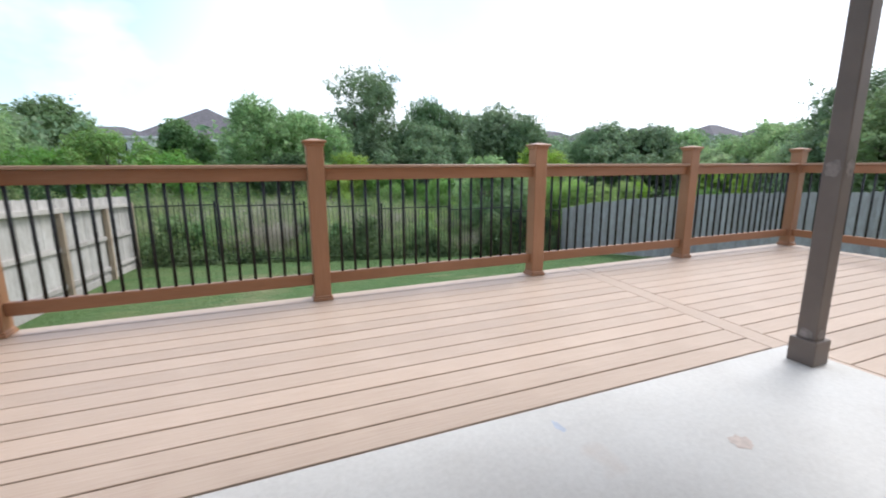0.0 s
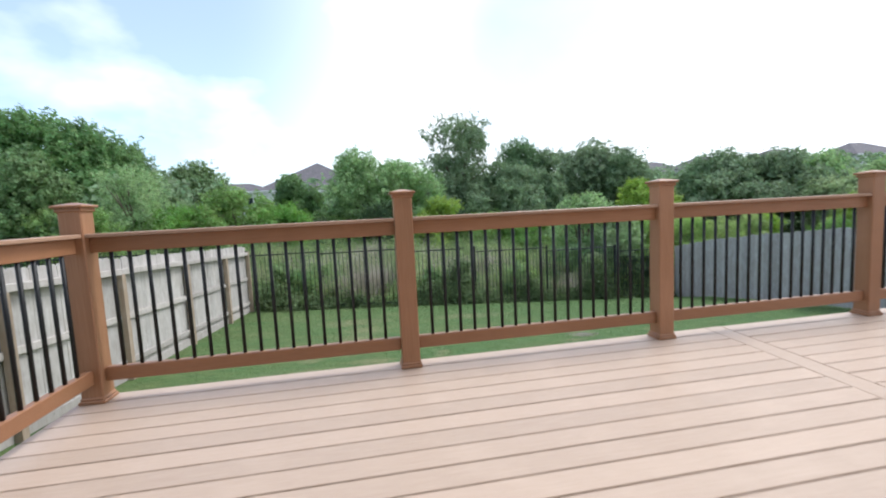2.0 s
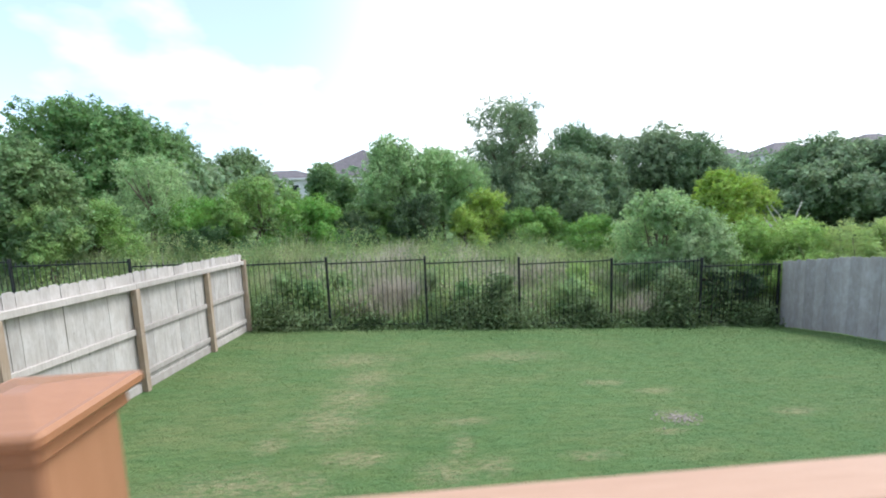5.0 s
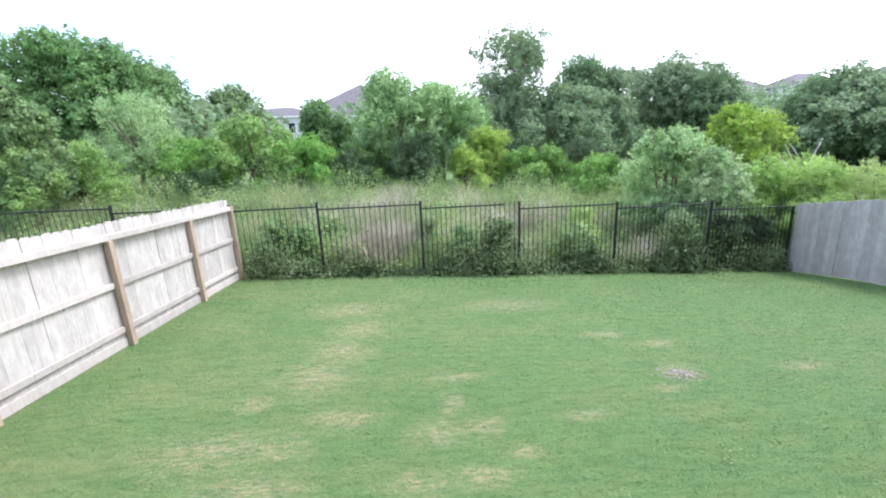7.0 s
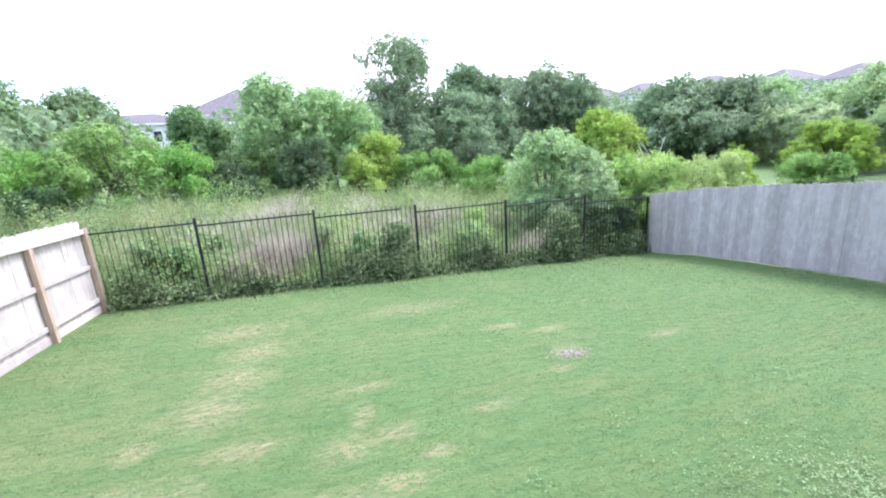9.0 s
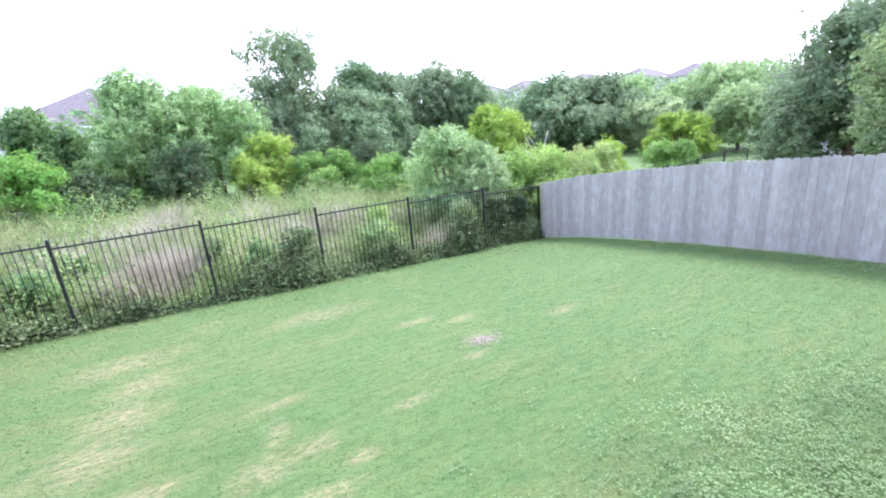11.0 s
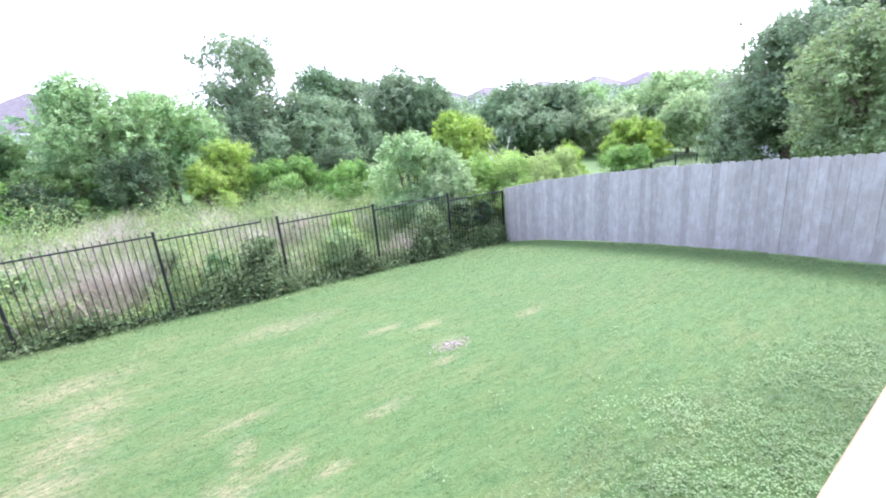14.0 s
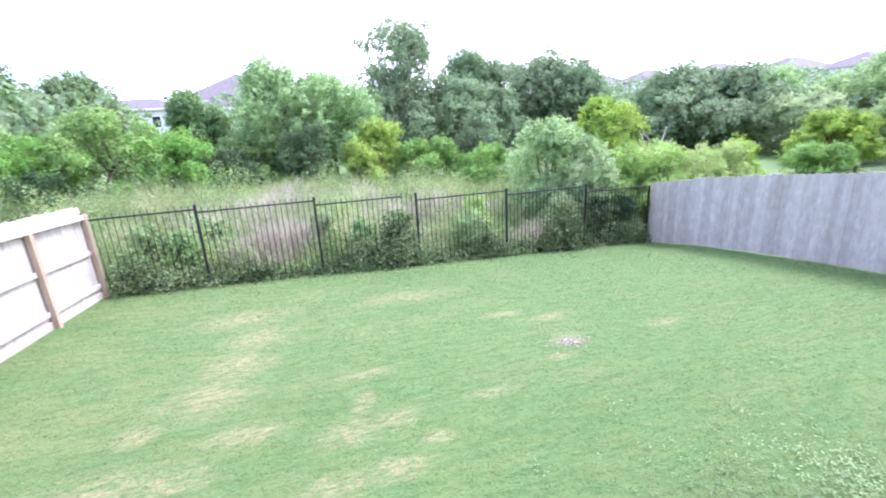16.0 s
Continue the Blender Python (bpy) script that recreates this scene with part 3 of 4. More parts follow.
def build_left_fence():
    fence = tagged(empty("wood_fence", -3.8, 4.0, -1.3), "pale weathered cedar privacy fence with exposed posts and rails", "fence", kind="structure")
    inv = Matrix.Translation((3.8, -4.0, 1.3))
    rng = random.Random(11)
    foot = lambda y: float(ground_z(left_x(y), y))
    kinds = [picket_mesh("picket", PICKET_PALE, 1.80 + d) for d in (0, 0.012, -0.01)]
    turn = 90 - math.degrees(math.atan(0.057))
    y = 9.60
    while y > -5.4:
        z = foot(y) + 0.05 + rng.uniform(-0.008, 0.008)
        place("picket", rng.choice(kinds), fence, inv @ pose(left_x(y) - 0.045 + rng.uniform(-0.002, 0.002), y, z, rng.uniform(-0.3, 0.3), 0, turn + rng.uniform(-0.8, 0.8)))
        y -= 0.1395
    posts = [9.64, 8.05, 6.08, 4.05, 2.1, 0.15, -1.8, -3.75, -5.4]
    for i, py in enumerate(posts):
        bm = boxed(-0.044, 0.044, -0.044, 0.044, -0.15, 1.595 if i else 1.70, bevel=0.004)
        part("post", bm, POST_WOOD, fence, "brown square fence post").matrix_basis = inv @ pose(left_x(py) + 0.03, py, foot(py), 0, 0, turn)
    for a, b in zip(posts, posts[1:]):
        sloped((left_x(a) + 0.012, a + 0.002, foot(a) + 1.64), (left_x(b) + 0.012, b + 0.006, foot(b) + 1.64), 0.09, 0.085, RAIL_WOOD, "top_rail", fence, inv)
        for h in (0.95, 0.27):
            sloped((left_x(a) - 0.012, a - 0.046, foot(a) + h), (left_x(b) - 0.012, b + 0.046, foot(b) + h), 0.038, 0.085, RAIL_WOOD, "rail", fence, inv)
        sloped((left_x(a) - 0.02, a - 0.046, foot(a) + 0.07), (left_x(b) - 0.02, b + 0.046, foot(b) + 0.07), 0.02, 0.13, RAIL_WOOD, "rot_board", fence, inv)


build_left_fence()


def right_x(y):
    return 10.21 + 0.025 * np.maximum(y - 5.0, 0.0)


def build_right_fence():
    fence = tagged(empty("wood_fence", 10.6, 4.0, -1.8), "blue-grey weathered board privacy fence, smooth side in", "fence", kind="structure")
    inv = Matrix.Translation((-10.6, -4.0, 1.8))
    rng = random.Random(12)
    kinds = [picket_mesh("picket", PICKET_GREY, 1.80 + d) for d in (0, 0.01, -0.01)]
    y = 10.22
    turn = 90.0
    while y > -5.4:
        x = right_x(y)
        z = float(ground_z(x, y)) + 0.02 + rng.uniform(-0.008, 0.008)
        lap = 0.012 if int((y + 20) / 0.1405) % 9 == 0 else 0.0
        place("picket", rng.choice(kinds), fence, inv @ pose(x - lap + rng.uniform(-0.003, 0.003), y, z, 0, 0, turn + rng.uniform(-1.0, 1.0)))
        y -= 0.1405
    posts = [10.2 - 2.0 * i for i in range(8)]
    for py in posts:
        z = float(ground_z(right_x(py), py))
        part("post", boxed(-0.044, 0.044, -0.044, 0.044, -0.15, 1.70, bevel=0.004), POST_WOOD, fence).matrix_basis = inv @ pose(right_x(py) + 0.10, py, z)
    for a, b in zip(posts, posts[1:]):
        for h in (1.6, 0.95, 0.3):
            sloped((right_x(a) + 0.031, a, float(ground_z(right_x(a), a)) + h), (right_x(b) + 0.031, b, float(ground_z(right_x(b), b)) + h), 0.038, 0.085, RAIL_WOOD, "rail", fence, inv)


build_right_fence()


# ---------------------------------------------------------------- iron fence
def build_iron_fence():
    fence = tagged(empty("iron_fence", 3.0, 10.0, -1.9), "black iron picket fence stepping down the slope, vines at its foot", "fence", kind="structure")
    inv = Matrix.Translation((-3.0, -10.0, 1.9))
    tops = {-1.69: 0.15, 0.66: 0.05, 3.02: -0.10, 5.47: -0.25, 7.97: -0.38}
    xs = [-10.9, -8.5, -6.05, -3.60] + sorted(tops) + [10.24, 12.8, 15.2, 17.6, 20.0, 22.4, 24.8]
    top_of = lambda x: tops.get(x, float(ground_z(x, back_line(x))) + 1.72)
    post_me = {}
    for x in xs:
        z0, z1 = float(ground_z(x, back_line(x))) - 0.1, top_of(x)
        bm = boxed(-0.026, 0.026, -0.026, 0.026, z0, z1 - 0.012, bevel=0.003)
        box(bm, -0.031, 0.031, -0.031, 0.031, z1 - 0.016, z1, bevel=0.004)
        part("post", bm, IRON, fence).matrix_basis = inv @ pose(x, back_line(x), 0)
    vs, fs = tube([(0, 0, 0), (0, 0, 1.0)], (0.0085, 0.0085), 4)
    picket = from_tubes("picket", [(vs, fs)], IRON)
    for a, b in zip(xs, xs[1:]):
        za, zb = top_of(a), top_of(b)
        mid = (za + zb) / 2
        ra, rb = mid - 0.125 + (za - mid) * 0.2, mid - 0.125 + (zb - mid) * 0.2
        pa, pb = (a + 0.028, back_line(a)), (b - 0.028, back_line(b))
        ga, gb = float(ground_z(*pa)) + 0.12, float(ground_z(*pb)) + 0.12
        end = 0.85 if a == 0.66 else 1.0        # one rail has lost its last piece
        sloped((*pa, ra), (pa[0] + (pb[0] - pa[0]) * end, pa[1] + (pb[1] - pa[1]) * end, ra + (rb - ra) * end), 0.028, 0.03, IRON, "top_rail", fence, inv)
        sloped((*pa, ga), (*pb, gb), 0.026, 0.026, IRON, "bottom_rail", fence, inv)
        n = int(round((b - a) / 0.116)) - 1
        for k in range(n):
            s = (k + 1) / (n + 1)
            x = a + (b - a) * s
            zt, zg = ra + (rb - ra) * s + 0.09, ga + (gb - ga) * s - 0.07
            place("picket", picket, fence, inv @ pose(x, back_line(x), zg) @ Matrix.Diagonal((1, 1, zt - zg, 1)))


build_iron_fence()


# ---------------------------------------------------------------- trees and shrubs
def crown_points(rng, n, width, height, lobes, base, sprays=20, ragged=0.42, crest=0.75):
    """Leaf points in outward sprays over the lobes of a crown whose foot is at z = base."""
    lobe_c, lobe_r = [], []
    for k in range(lobes):
        w, u = rng.uniform(0, 2 * math.pi), math.sqrt(rng.uniform(0.02, 1.0))
        zz = rng.uniform(0.12, 0.88)
        taper = 1.0 - crest * max(0, zz - 0.45) ** 1.2 / 0.5
        r = rng.uniform(0.085, 0.20) * min(width, height * 1.3)
        rad = max(0.05, width / 2 - r * 0.75) * u * taper
        lobe_c.append((rad * math.cos(w), rad * math.sin(w), base + height * zz))
        lobe_r.append(r)
    lobe_c[0], lobe_r[0] = (0.0, 0.0, base + height - lobe_r[0] * 0.85), lobe_r[0]
    lobe_c, lobe_r = np.array(lobe_c), np.array(lobe_r)
    m = max(1, n // sprays)
    pick = rng.choice(lobes, m, p=lobe_r ** 2 / (lobe_r ** 2).sum())
    d = rng.normal(size=(m, 3))
    d /= np.linalg.norm(d, axis=1, keepdims=True)
    rad = lobe_r[pick] * (0.60 + 0.40 * rng.uniform(0, 1, m) ** 0.6 + rng.normal(0, ragged * 0.28, m).clip(-0.15, 0.12))
    stray = rng.uniform(0, 1, m) < ragged * 0.55
    rad[stray] *= rng.uniform(1.02, 1.38, stray.sum())
    c = lobe_c[pick] + d * rad[:, None] * [1, 1, 0.85]
    reach = (width * 0.030 + 0.06) * rng.uniform(0.5, 1.3, m)
    way = d + rng.normal(0, 0.45, (m, 3)) + [0, 0, 0.15]
    way *= (reach / np.linalg.norm(way, axis=1))[:, None]
    u = rng.uniform(-1, 1, (m * sprays, 1))
    p = np.repeat(c, sprays, 0) + np.repeat(way, sprays, 0) * u + rng.normal(0, width * 0.008 + 0.02, (m * sprays, 3))
    p[:, 2] -= np.repeat(reach, sprays) * 0.3 * u[:, 0] ** 2
    d[:, 2] += 0.35
    nrm = np.repeat(d, sprays, 0) + rng.normal(0, 0.6, (m * sprays, 3))
    nrm /= np.linalg.norm(nrm, axis=1, keepdims=True)
    p[:, 2] = np.maximum(p[:, 2], base * 0.5 + 0.03)
    return p, nrm, lobe_c


def build_tree(name, x, y, top, width, leaf, label, seed, leaves=7000, size=0.10, clear=0.25, lobes=16, slim=0.55, category="tree", trunks=1, ragged=0.42, crest=0.75):
    rng = np.random.default_rng(seed)
    z = float(ground_z(x, y))
    height = top - z
    tree = tagged(empty(name, x, y, z), label, category, group=category + "s beyond the fences")
    base = height * clear
    p, nrm, lobe_c = crown_points(rng, int(leaves * 1.7), width, height - base, int(lobes * 1.5), base, ragged=ragged, crest=crest)
    crown = place("crown", leaf_mesh("crown", p, nrm, rng.uniform(0.6, 1.25, len(p)) * size * 0.80, leaf, rng, slim, far=True), tree, Matrix())
    tubes = []
    r0 = max(0.03, 0.018 * height * (1.6 if trunks == 1 else 1.0))
    for k in range(trunks):
        lean = rng.normal(0, 0.05 if trunks == 1 else 0.22, 2) * height * 0.5
        foot = (rng.normal(0, 0.10 * (trunks - 1)), rng.normal(0, 0.10 * (trunks - 1)), -0.15)
        fork = (foot[0] + lean[0] * 0.6, foot[1] + lean[1] * 0.6, base + (height - base) * 0.25)
        tubes.append(tube([foot, ((foot[0] + fork[0]) / 2 + rng.normal(0, 0.06), (foot[1] + fork[1]) / 2, fork[2] * 0.5), fork], (r0 * 1.25, r0, r0 * 0.75)))
        for c in lobe_c[k::trunks][:9]:
            mid = [(fork[i] + c[i]) / 2 + rng.normal(0, 0.06) * width * 0.3 for i in range(3)]
            tubes.append(tube([fork, mid, tuple(c)], (r0 * 0.55, r0 * 0.32, r0 * 0.10), 5))
    place("trunk", from_tubes("trunk", tubes, BARK), tree, Matrix())
    return tree


GREEN_TREE = (
    (-24.3, 35.1, 9.45, 13.4),
    (-18.5, 47.2, 7.25, 9.4),
    (-21.9, 41.2, 8.65, 9.8),
    (-10.5, 12.5, 3.65, 2.8),
    (-4.4, 24.4, 3.55, 3.6),
    (-19.2, 18.0, 6.25, 4.6),
)
for i, (x, y, top, width) in enumerate(GREEN_TREE):
    build_tree("tree", x, y, top, width, LEAF["green"], "leafy green tree in the woods beyond the fence", 100 + i, leaves=26000, lobes=30, clear=0.12, size=0.125 * (0.35 + width / 12.3))
HILL_TREE = (
    (35.5, 25.8, 3.85, 9.1),
    (42.5, 22.7, 5.15, 11.6),
    (33.5, 15.6, 2.15, 6.0),
    (34.1, 3.3, 1.65, 6.9),
    (31.5, 20.5, 1.9, 6.5),
)
for i, (x, y, top, width) in enumerate(HILL_TREE):
    build_tree("tree", x, y, top, width, LEAF["light"], "pale green tree on the rising slope beyond the board fence", 130 + i, leaves=22000, lobes=30, clear=0.08, size=0.11 * (0.35 + width / 12.3))
GREY_TREE = (
    (-10.4, 18.1, 3.65, 4.2),
)
for i, (x, y, top, width) in enumerate(GREY_TREE):
    build_tree("tree", x, y, top, width, LEAF["light"], "pale drooping tree with bare grey twigs", 150 + i, leaves=12000, clear=0.12, lobes=22, size=0.05 * (0.35 + width / 6.5))
LIGHT_TREE = (
    (-0.5, 22.7, 4.55, 5.2),
    (2.0, 23.7, 4.25, 5.9),
)
for i, (x, y, top, width) in enumerate(LIGHT_TREE):
    build_tree("tree", x, y, top, width, LEAF["light"], "pale green feathery tree beyond the meadow", 200 + i, leaves=24000, lobes=28, clear=0.2, size=0.075 * (0.35 + width / 8.6))
build_tree("tree", 8.2, 35.0, 9.35, 8.0, LEAF["dark"], "tall grey-green tree with a broad crown above the woods", 240, leaves=30000, lobes=36, clear=0.16, size=0.10, crest=0.15)
DARK_TREE = (
    (17.9, 45.8, 8.95, 8.1),
    (21.5, 45.8, 7.75, 7.6),
    (11.9, 33.1, 4.35, 11.9),
    (21.8, 36.2, 6.75, 10.8),
    (22.8, 32.3, 5.55, 7.1),
    (6.8, 33.0, 3.55, 8.4),
    (27.2, 26.8, 4.35, 7.0),
    (29.3, 26.7, 4.05, 14.0),
)
for i, (x, y, top, width) in enumerate(DARK_TREE):
    build_tree("tree", x, y, top, width, LEAF["dark"], "dark green tree with an uneven crown", 250 + i, leaves=24000, lobes=28, clear=0.12, size=0.11 * (0.35 + width / 12.4))
YELLOW_TREE = (
    (14.8, 19.3, 2.35, 3.8),
    (16.7, 19.4, 1.95, 3.1),
    (28.5, 16.8, 0.95, 4.4),
)
for i, (x, y, top, width) in enumerate(YELLOW_TREE):
    build_tree("tree", x, y, top, width, LEAF["yellow"], "bright yellow-green young tree", 300 + i, leaves=14000, lobes=22, clear=0.1, size=0.07 * (0.35 + width / 5.8))
OAK_TREE = (
    (21.2, 6.1, 4.35, 6.4),
    (26.4, 5.1, 6.65, 7.4),
)
for i, (x, y, top, width) in enumerate(OAK_TREE):
    build_tree("tree", x, y, top, width, LEAF["oak"], "large dark live oak behind the board fence", 350 + i, leaves=36000, clear=0.10, lobes=34, size=0.095 * (0.35 + width / 11.7))
LIGHT_OAK = (
    (16.8, 3.2, 3.45, 4.8),
)
for i, (x, y, top, width) in enumerate(LIGHT_OAK):
    build_tree("tree", x, y, top, width, LEAF["dull"], "leafy green oak close behind the board fence", 400 + i, leaves=26000, clear=0.15, lobes=26, size=0.072 * (0.35 + width / 7.3))
SHRUB = (
    (-6.9, 20.2, 2.6, 6.0),
    (-4.7, 19.6, 1.6, 4.5),
    (-8.7, 18.7, 1.9, 4.2),
    (-2.1, 22.6, 1.3, 5.2),
    (20.9, 12.8, -0.2, 3.9),
    (-10.4, 14.9, 1.7, 3.6),
    (0.1, 21.5, 0.4, 4.7),
    (6.5, 22.0, 0.6, 4.8),
    (8.6, 18.7, 0.3, 3.4),
    (-10.0, 12.2, 1.7, 2.2),
)
for i, (x, y, top, width) in enumerate(SHRUB):
    build_tree("shrub", x, y, top, width, LEAF["fresh"], "green shrub at the wood's edge", 450 + i, leaves=13000, lobes=20, clear=0.03, trunks=3, category='shrub', size=0.06 * (0.35 + width / 6.7))
YELLOW_SHRUB = (
    (4.2, 21.6, 1.9, 3.0),
    (3.0, 20.6, 0.9, 2.4),
    (17.2, 13.3, 0.4, 1.9),
)
for i, (x, y, top, width) in enumerate(YELLOW_SHRUB):
    build_tree("shrub", x, y, top, width, LEAF["yellow"], "fresh yellow-green shrub at the wood's edge", 500 + i, leaves=11000, lobes=20, clear=0.03, trunks=3, category='shrub', size=0.055 * (0.35 + width / 4.3))
GREY_SHRUB = (
    (8.2, 12.4, 1.5, 3.4),
    (8.7, 11.4, 0.9, 2.3),
)
for i, (x, y, top, width) in enumerate(GREY_SHRUB):
    build_tree("shrub", x, y, top, width, LEAF["light"], "rounded pale green shrub just behind the iron fence", 550 + i, leaves=16000, lobes=18, clear=0.03, trunks=4, category='shrub', size=0.05 * (0.35 + width / 4.4))
FEATHER_SHRUB = (
    (10.3, 11.5, 0.55, 2.3),
    (11.2, 11.0, 0.35, 2.0),
    (11.9, 11.7, 0.55, 2.3),
    (13.0, 11.0, 0.40, 2.1),
    (14.3, 11.2, 0.35, 2.0),
)
for i, (x, y, top, width) in enumerate(FEATHER_SHRUB):
    build_tree("shrub", x, y, top, width, LEAF["feather"], "feathery light green shrub behind the fences", 600 + i, leaves=12000, lobes=20, clear=0.03, trunks=4, slim=0.22, category='shrub', size=0.055 * (0.35 + width / 3.1))

BRUSH = (
    (-2.95, 10.45, -0.35, 1.3, "dull"),
    (-2.3, 10.75, -0.60, 1.3, "light"),
    (-1.9, 11.6, -0.50, 1.2, "dull"),
    (0.75, 11.3, -0.55, 1.0, "dull"),
    (1.7, 10.55, -0.75, 1.1, "green"),
    (2.7, 10.30, -0.55, 0.9, "dull"),
    (4.7, 10.65, -0.85, 1.1, "light"),
    (5.1, 11.4, -0.55, 1.2, "feather"),
    (7.75, 10.75, -0.95, 0.9, "light"),
    # these two bushes carry the corner hollow's shade in their leaf colour
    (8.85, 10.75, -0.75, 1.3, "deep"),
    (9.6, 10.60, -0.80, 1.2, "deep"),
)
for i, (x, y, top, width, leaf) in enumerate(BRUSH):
    build_tree("shrub", x, y, top, width, LEAF[leaf], {"deep": "corner bush behind the iron fence, its shade put into the leaf colour", "feather": "pale weedy bush behind the iron fence"}.get(leaf, "low green bush growing against the iron fence"),
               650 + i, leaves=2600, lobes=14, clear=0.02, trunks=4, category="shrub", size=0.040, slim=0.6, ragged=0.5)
# added shrubs whose dark leaf colour paints the shaded gaps below the trees
SHADE_UNDERGROWTH = (
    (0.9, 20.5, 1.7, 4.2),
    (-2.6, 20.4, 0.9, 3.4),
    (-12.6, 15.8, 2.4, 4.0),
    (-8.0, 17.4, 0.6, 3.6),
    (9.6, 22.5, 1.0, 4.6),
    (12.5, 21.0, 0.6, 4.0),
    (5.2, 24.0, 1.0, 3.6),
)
for i, (x, y, top, width) in enumerate(SHADE_UNDERGROWTH):
    build_tree("shrub", x, y, top, width, LEAF["deep"], "shrub added with dark leaf colour for the shade under the trees", 700 + i, leaves=7000, lobes=16, clear=0.02, trunks=3, category="shrub", size=0.06)

# ---------------------------------------------------------------- tall grass, vines, lawn
def scatter_band(rng, n, x0, x1, off0, off1):
    x = rng.uniform(x0, x1, n)
    y = back_line(x) + rng.uniform(off0, off1, n)
    return np.stack([x, y, ground_z(x, y)], 1)


def lumpy(x, y, scale, seed):
    """A smooth wandering number near 0..1 over the plan."""
    return 0.5 + 0.25 * (np.sin(x * scale + seed) + np.sin(y * scale * 1.3 + seed * 2.1) * np.sin(x * scale * 0.6 - seed))


# x, y, spread and number of the stands of dry seeded grass
DRY_CLUMPS = ((-0.95, 10.7, 0.7, 950), (-0.1, 11.3, 0.8, 600), (-1.9, 12.8, 1.4, 500), (-0.6, 14.6, 1.6, 900), (3.2, 10.9, 0.8, 420), (3.9, 13.4, 1.6, 900),
              (6.5, 10.55, 0.75, 560), (7.4, 10.5, 0.5, 260), (1.5, 11.6, 0.8, 260), (-6.5, 12.5, 1.2, 300), (6.0, 13.5, 1.5, 500), (1.5, 15.5, 1.8, 500))


def build_meadow():
    rng = np.random.default_rng(21)
    p = scatter_band(rng, 40000, -12, 19, 0.25, 8.5)
    thin = np.zeros(len(p))
    for cx, cy, w, _ in DRY_CLUMPS:
        thin = np.maximum(thin, np.exp(-(((p[:, 0] - cx) / w) ** 2 + ((p[:, 1] - cy) / w / 0.7) ** 2)))
    near = np.exp(-((p[:, 1] - back_line(p[:, 0])) / 1.2) ** 2)
    p = p[rng.uniform(0, 1, len(p)) > np.maximum(thin * 0.8, near * 0.35)]
    k = lumpy(p[:, 0], p[:, 1], 1.3, 1.0)
    h = rng.uniform(0.35, 1.0, len(p)) * (0.35 + 0.95 * k)
    me = blade_mesh("tall_grass", p, h, rng.uniform(0.007, 0.016, len(p)), 0.30, LEAF["tallgrass"], rng)
    tagged(new("tall_grass", me), "tall green and straw-coloured meadow grass behind the iron fence", "grass", kind="stuff")
    p = np.concatenate([np.stack([rng.normal(cx, w * 0.55, n), cy + rng.normal(0, w * 0.4, n)], 1) for cx, cy, w, n in DRY_CLUMPS])
    p = p[p[:, 1] > back_line(p[:, 0]) + 0.15]
    p = np.concatenate([p, ground_z(p[:, 0], p[:, 1])[:, None]], 1)
    h = rng.uniform(0.35, 1.0, len(p)) * (0.7 + 0.7 * lumpy(p[:, 0], p[:, 1], 2.6, 2.0)) * np.where(p[:, 0] > 5.5, 0.8, 1.0)
    me = blade_mesh("dry_grass", p, h, rng.uniform(0.006, 0.015, len(p)), 0.36, LEAF["drygrass"], rng)
    tagged(new("dry_grass", me), "dry pinkish seeded grass among the weeds", "grass", kind="stuff")
    p = np.concatenate([scatter_band(rng, 5200, -12, 19, 0.3, 9.0), scatter_band(rng, 900, -5, 11, 0.2, 1.1)])
    lump = lumpy(p[:, 0], p[:, 1], 1.9, 5.0)
    p = p[rng.uniform(0, 1, len(p)) < 0.25 + lump]
    lump = lumpy(p[:, 0], p[:, 1], 1.9, 5.0)
    c = np.repeat(p, 34, 0)
    hh = np.repeat(rng.uniform(0.3, 1.15, len(p)) * (0.35 + 1.15 * lump) * (0.95 + 0.03 * (p[:, 1] - back_line(p[:, 0]))), 34)
    q = c + rng.normal(0, 0.15, c.shape) * [1, 1, 0]
    q[:, 2] += rng.uniform(0.05, 1, len(q)) * hh
    nrm = rng.normal(0, 1, q.shape) + [0, 0, 0.8]
    nrm /= np.linalg.norm(nrm, axis=1, keepdims=True)
    pale = np.repeat(rng.uniform(0, 1, len(p)) < 0.55, 34)
    for name, which, leaf, slim, label in (("pale_weeds", pale, "feather", 0.4, "pale green narrow-leaved weeds in the meadow"),
                                           ("weeds", ~pale, "green", 0.6, "leafy green weeds behind the iron fence")):
        me = leaf_mesh(name, q[which], nrm[which], rng.uniform(0.02, 0.042, which.sum()), LEAF[leaf], rng, slim, far=True)
        tagged(new(name, me), label, "weeds", kind="stuff")


build_meadow()


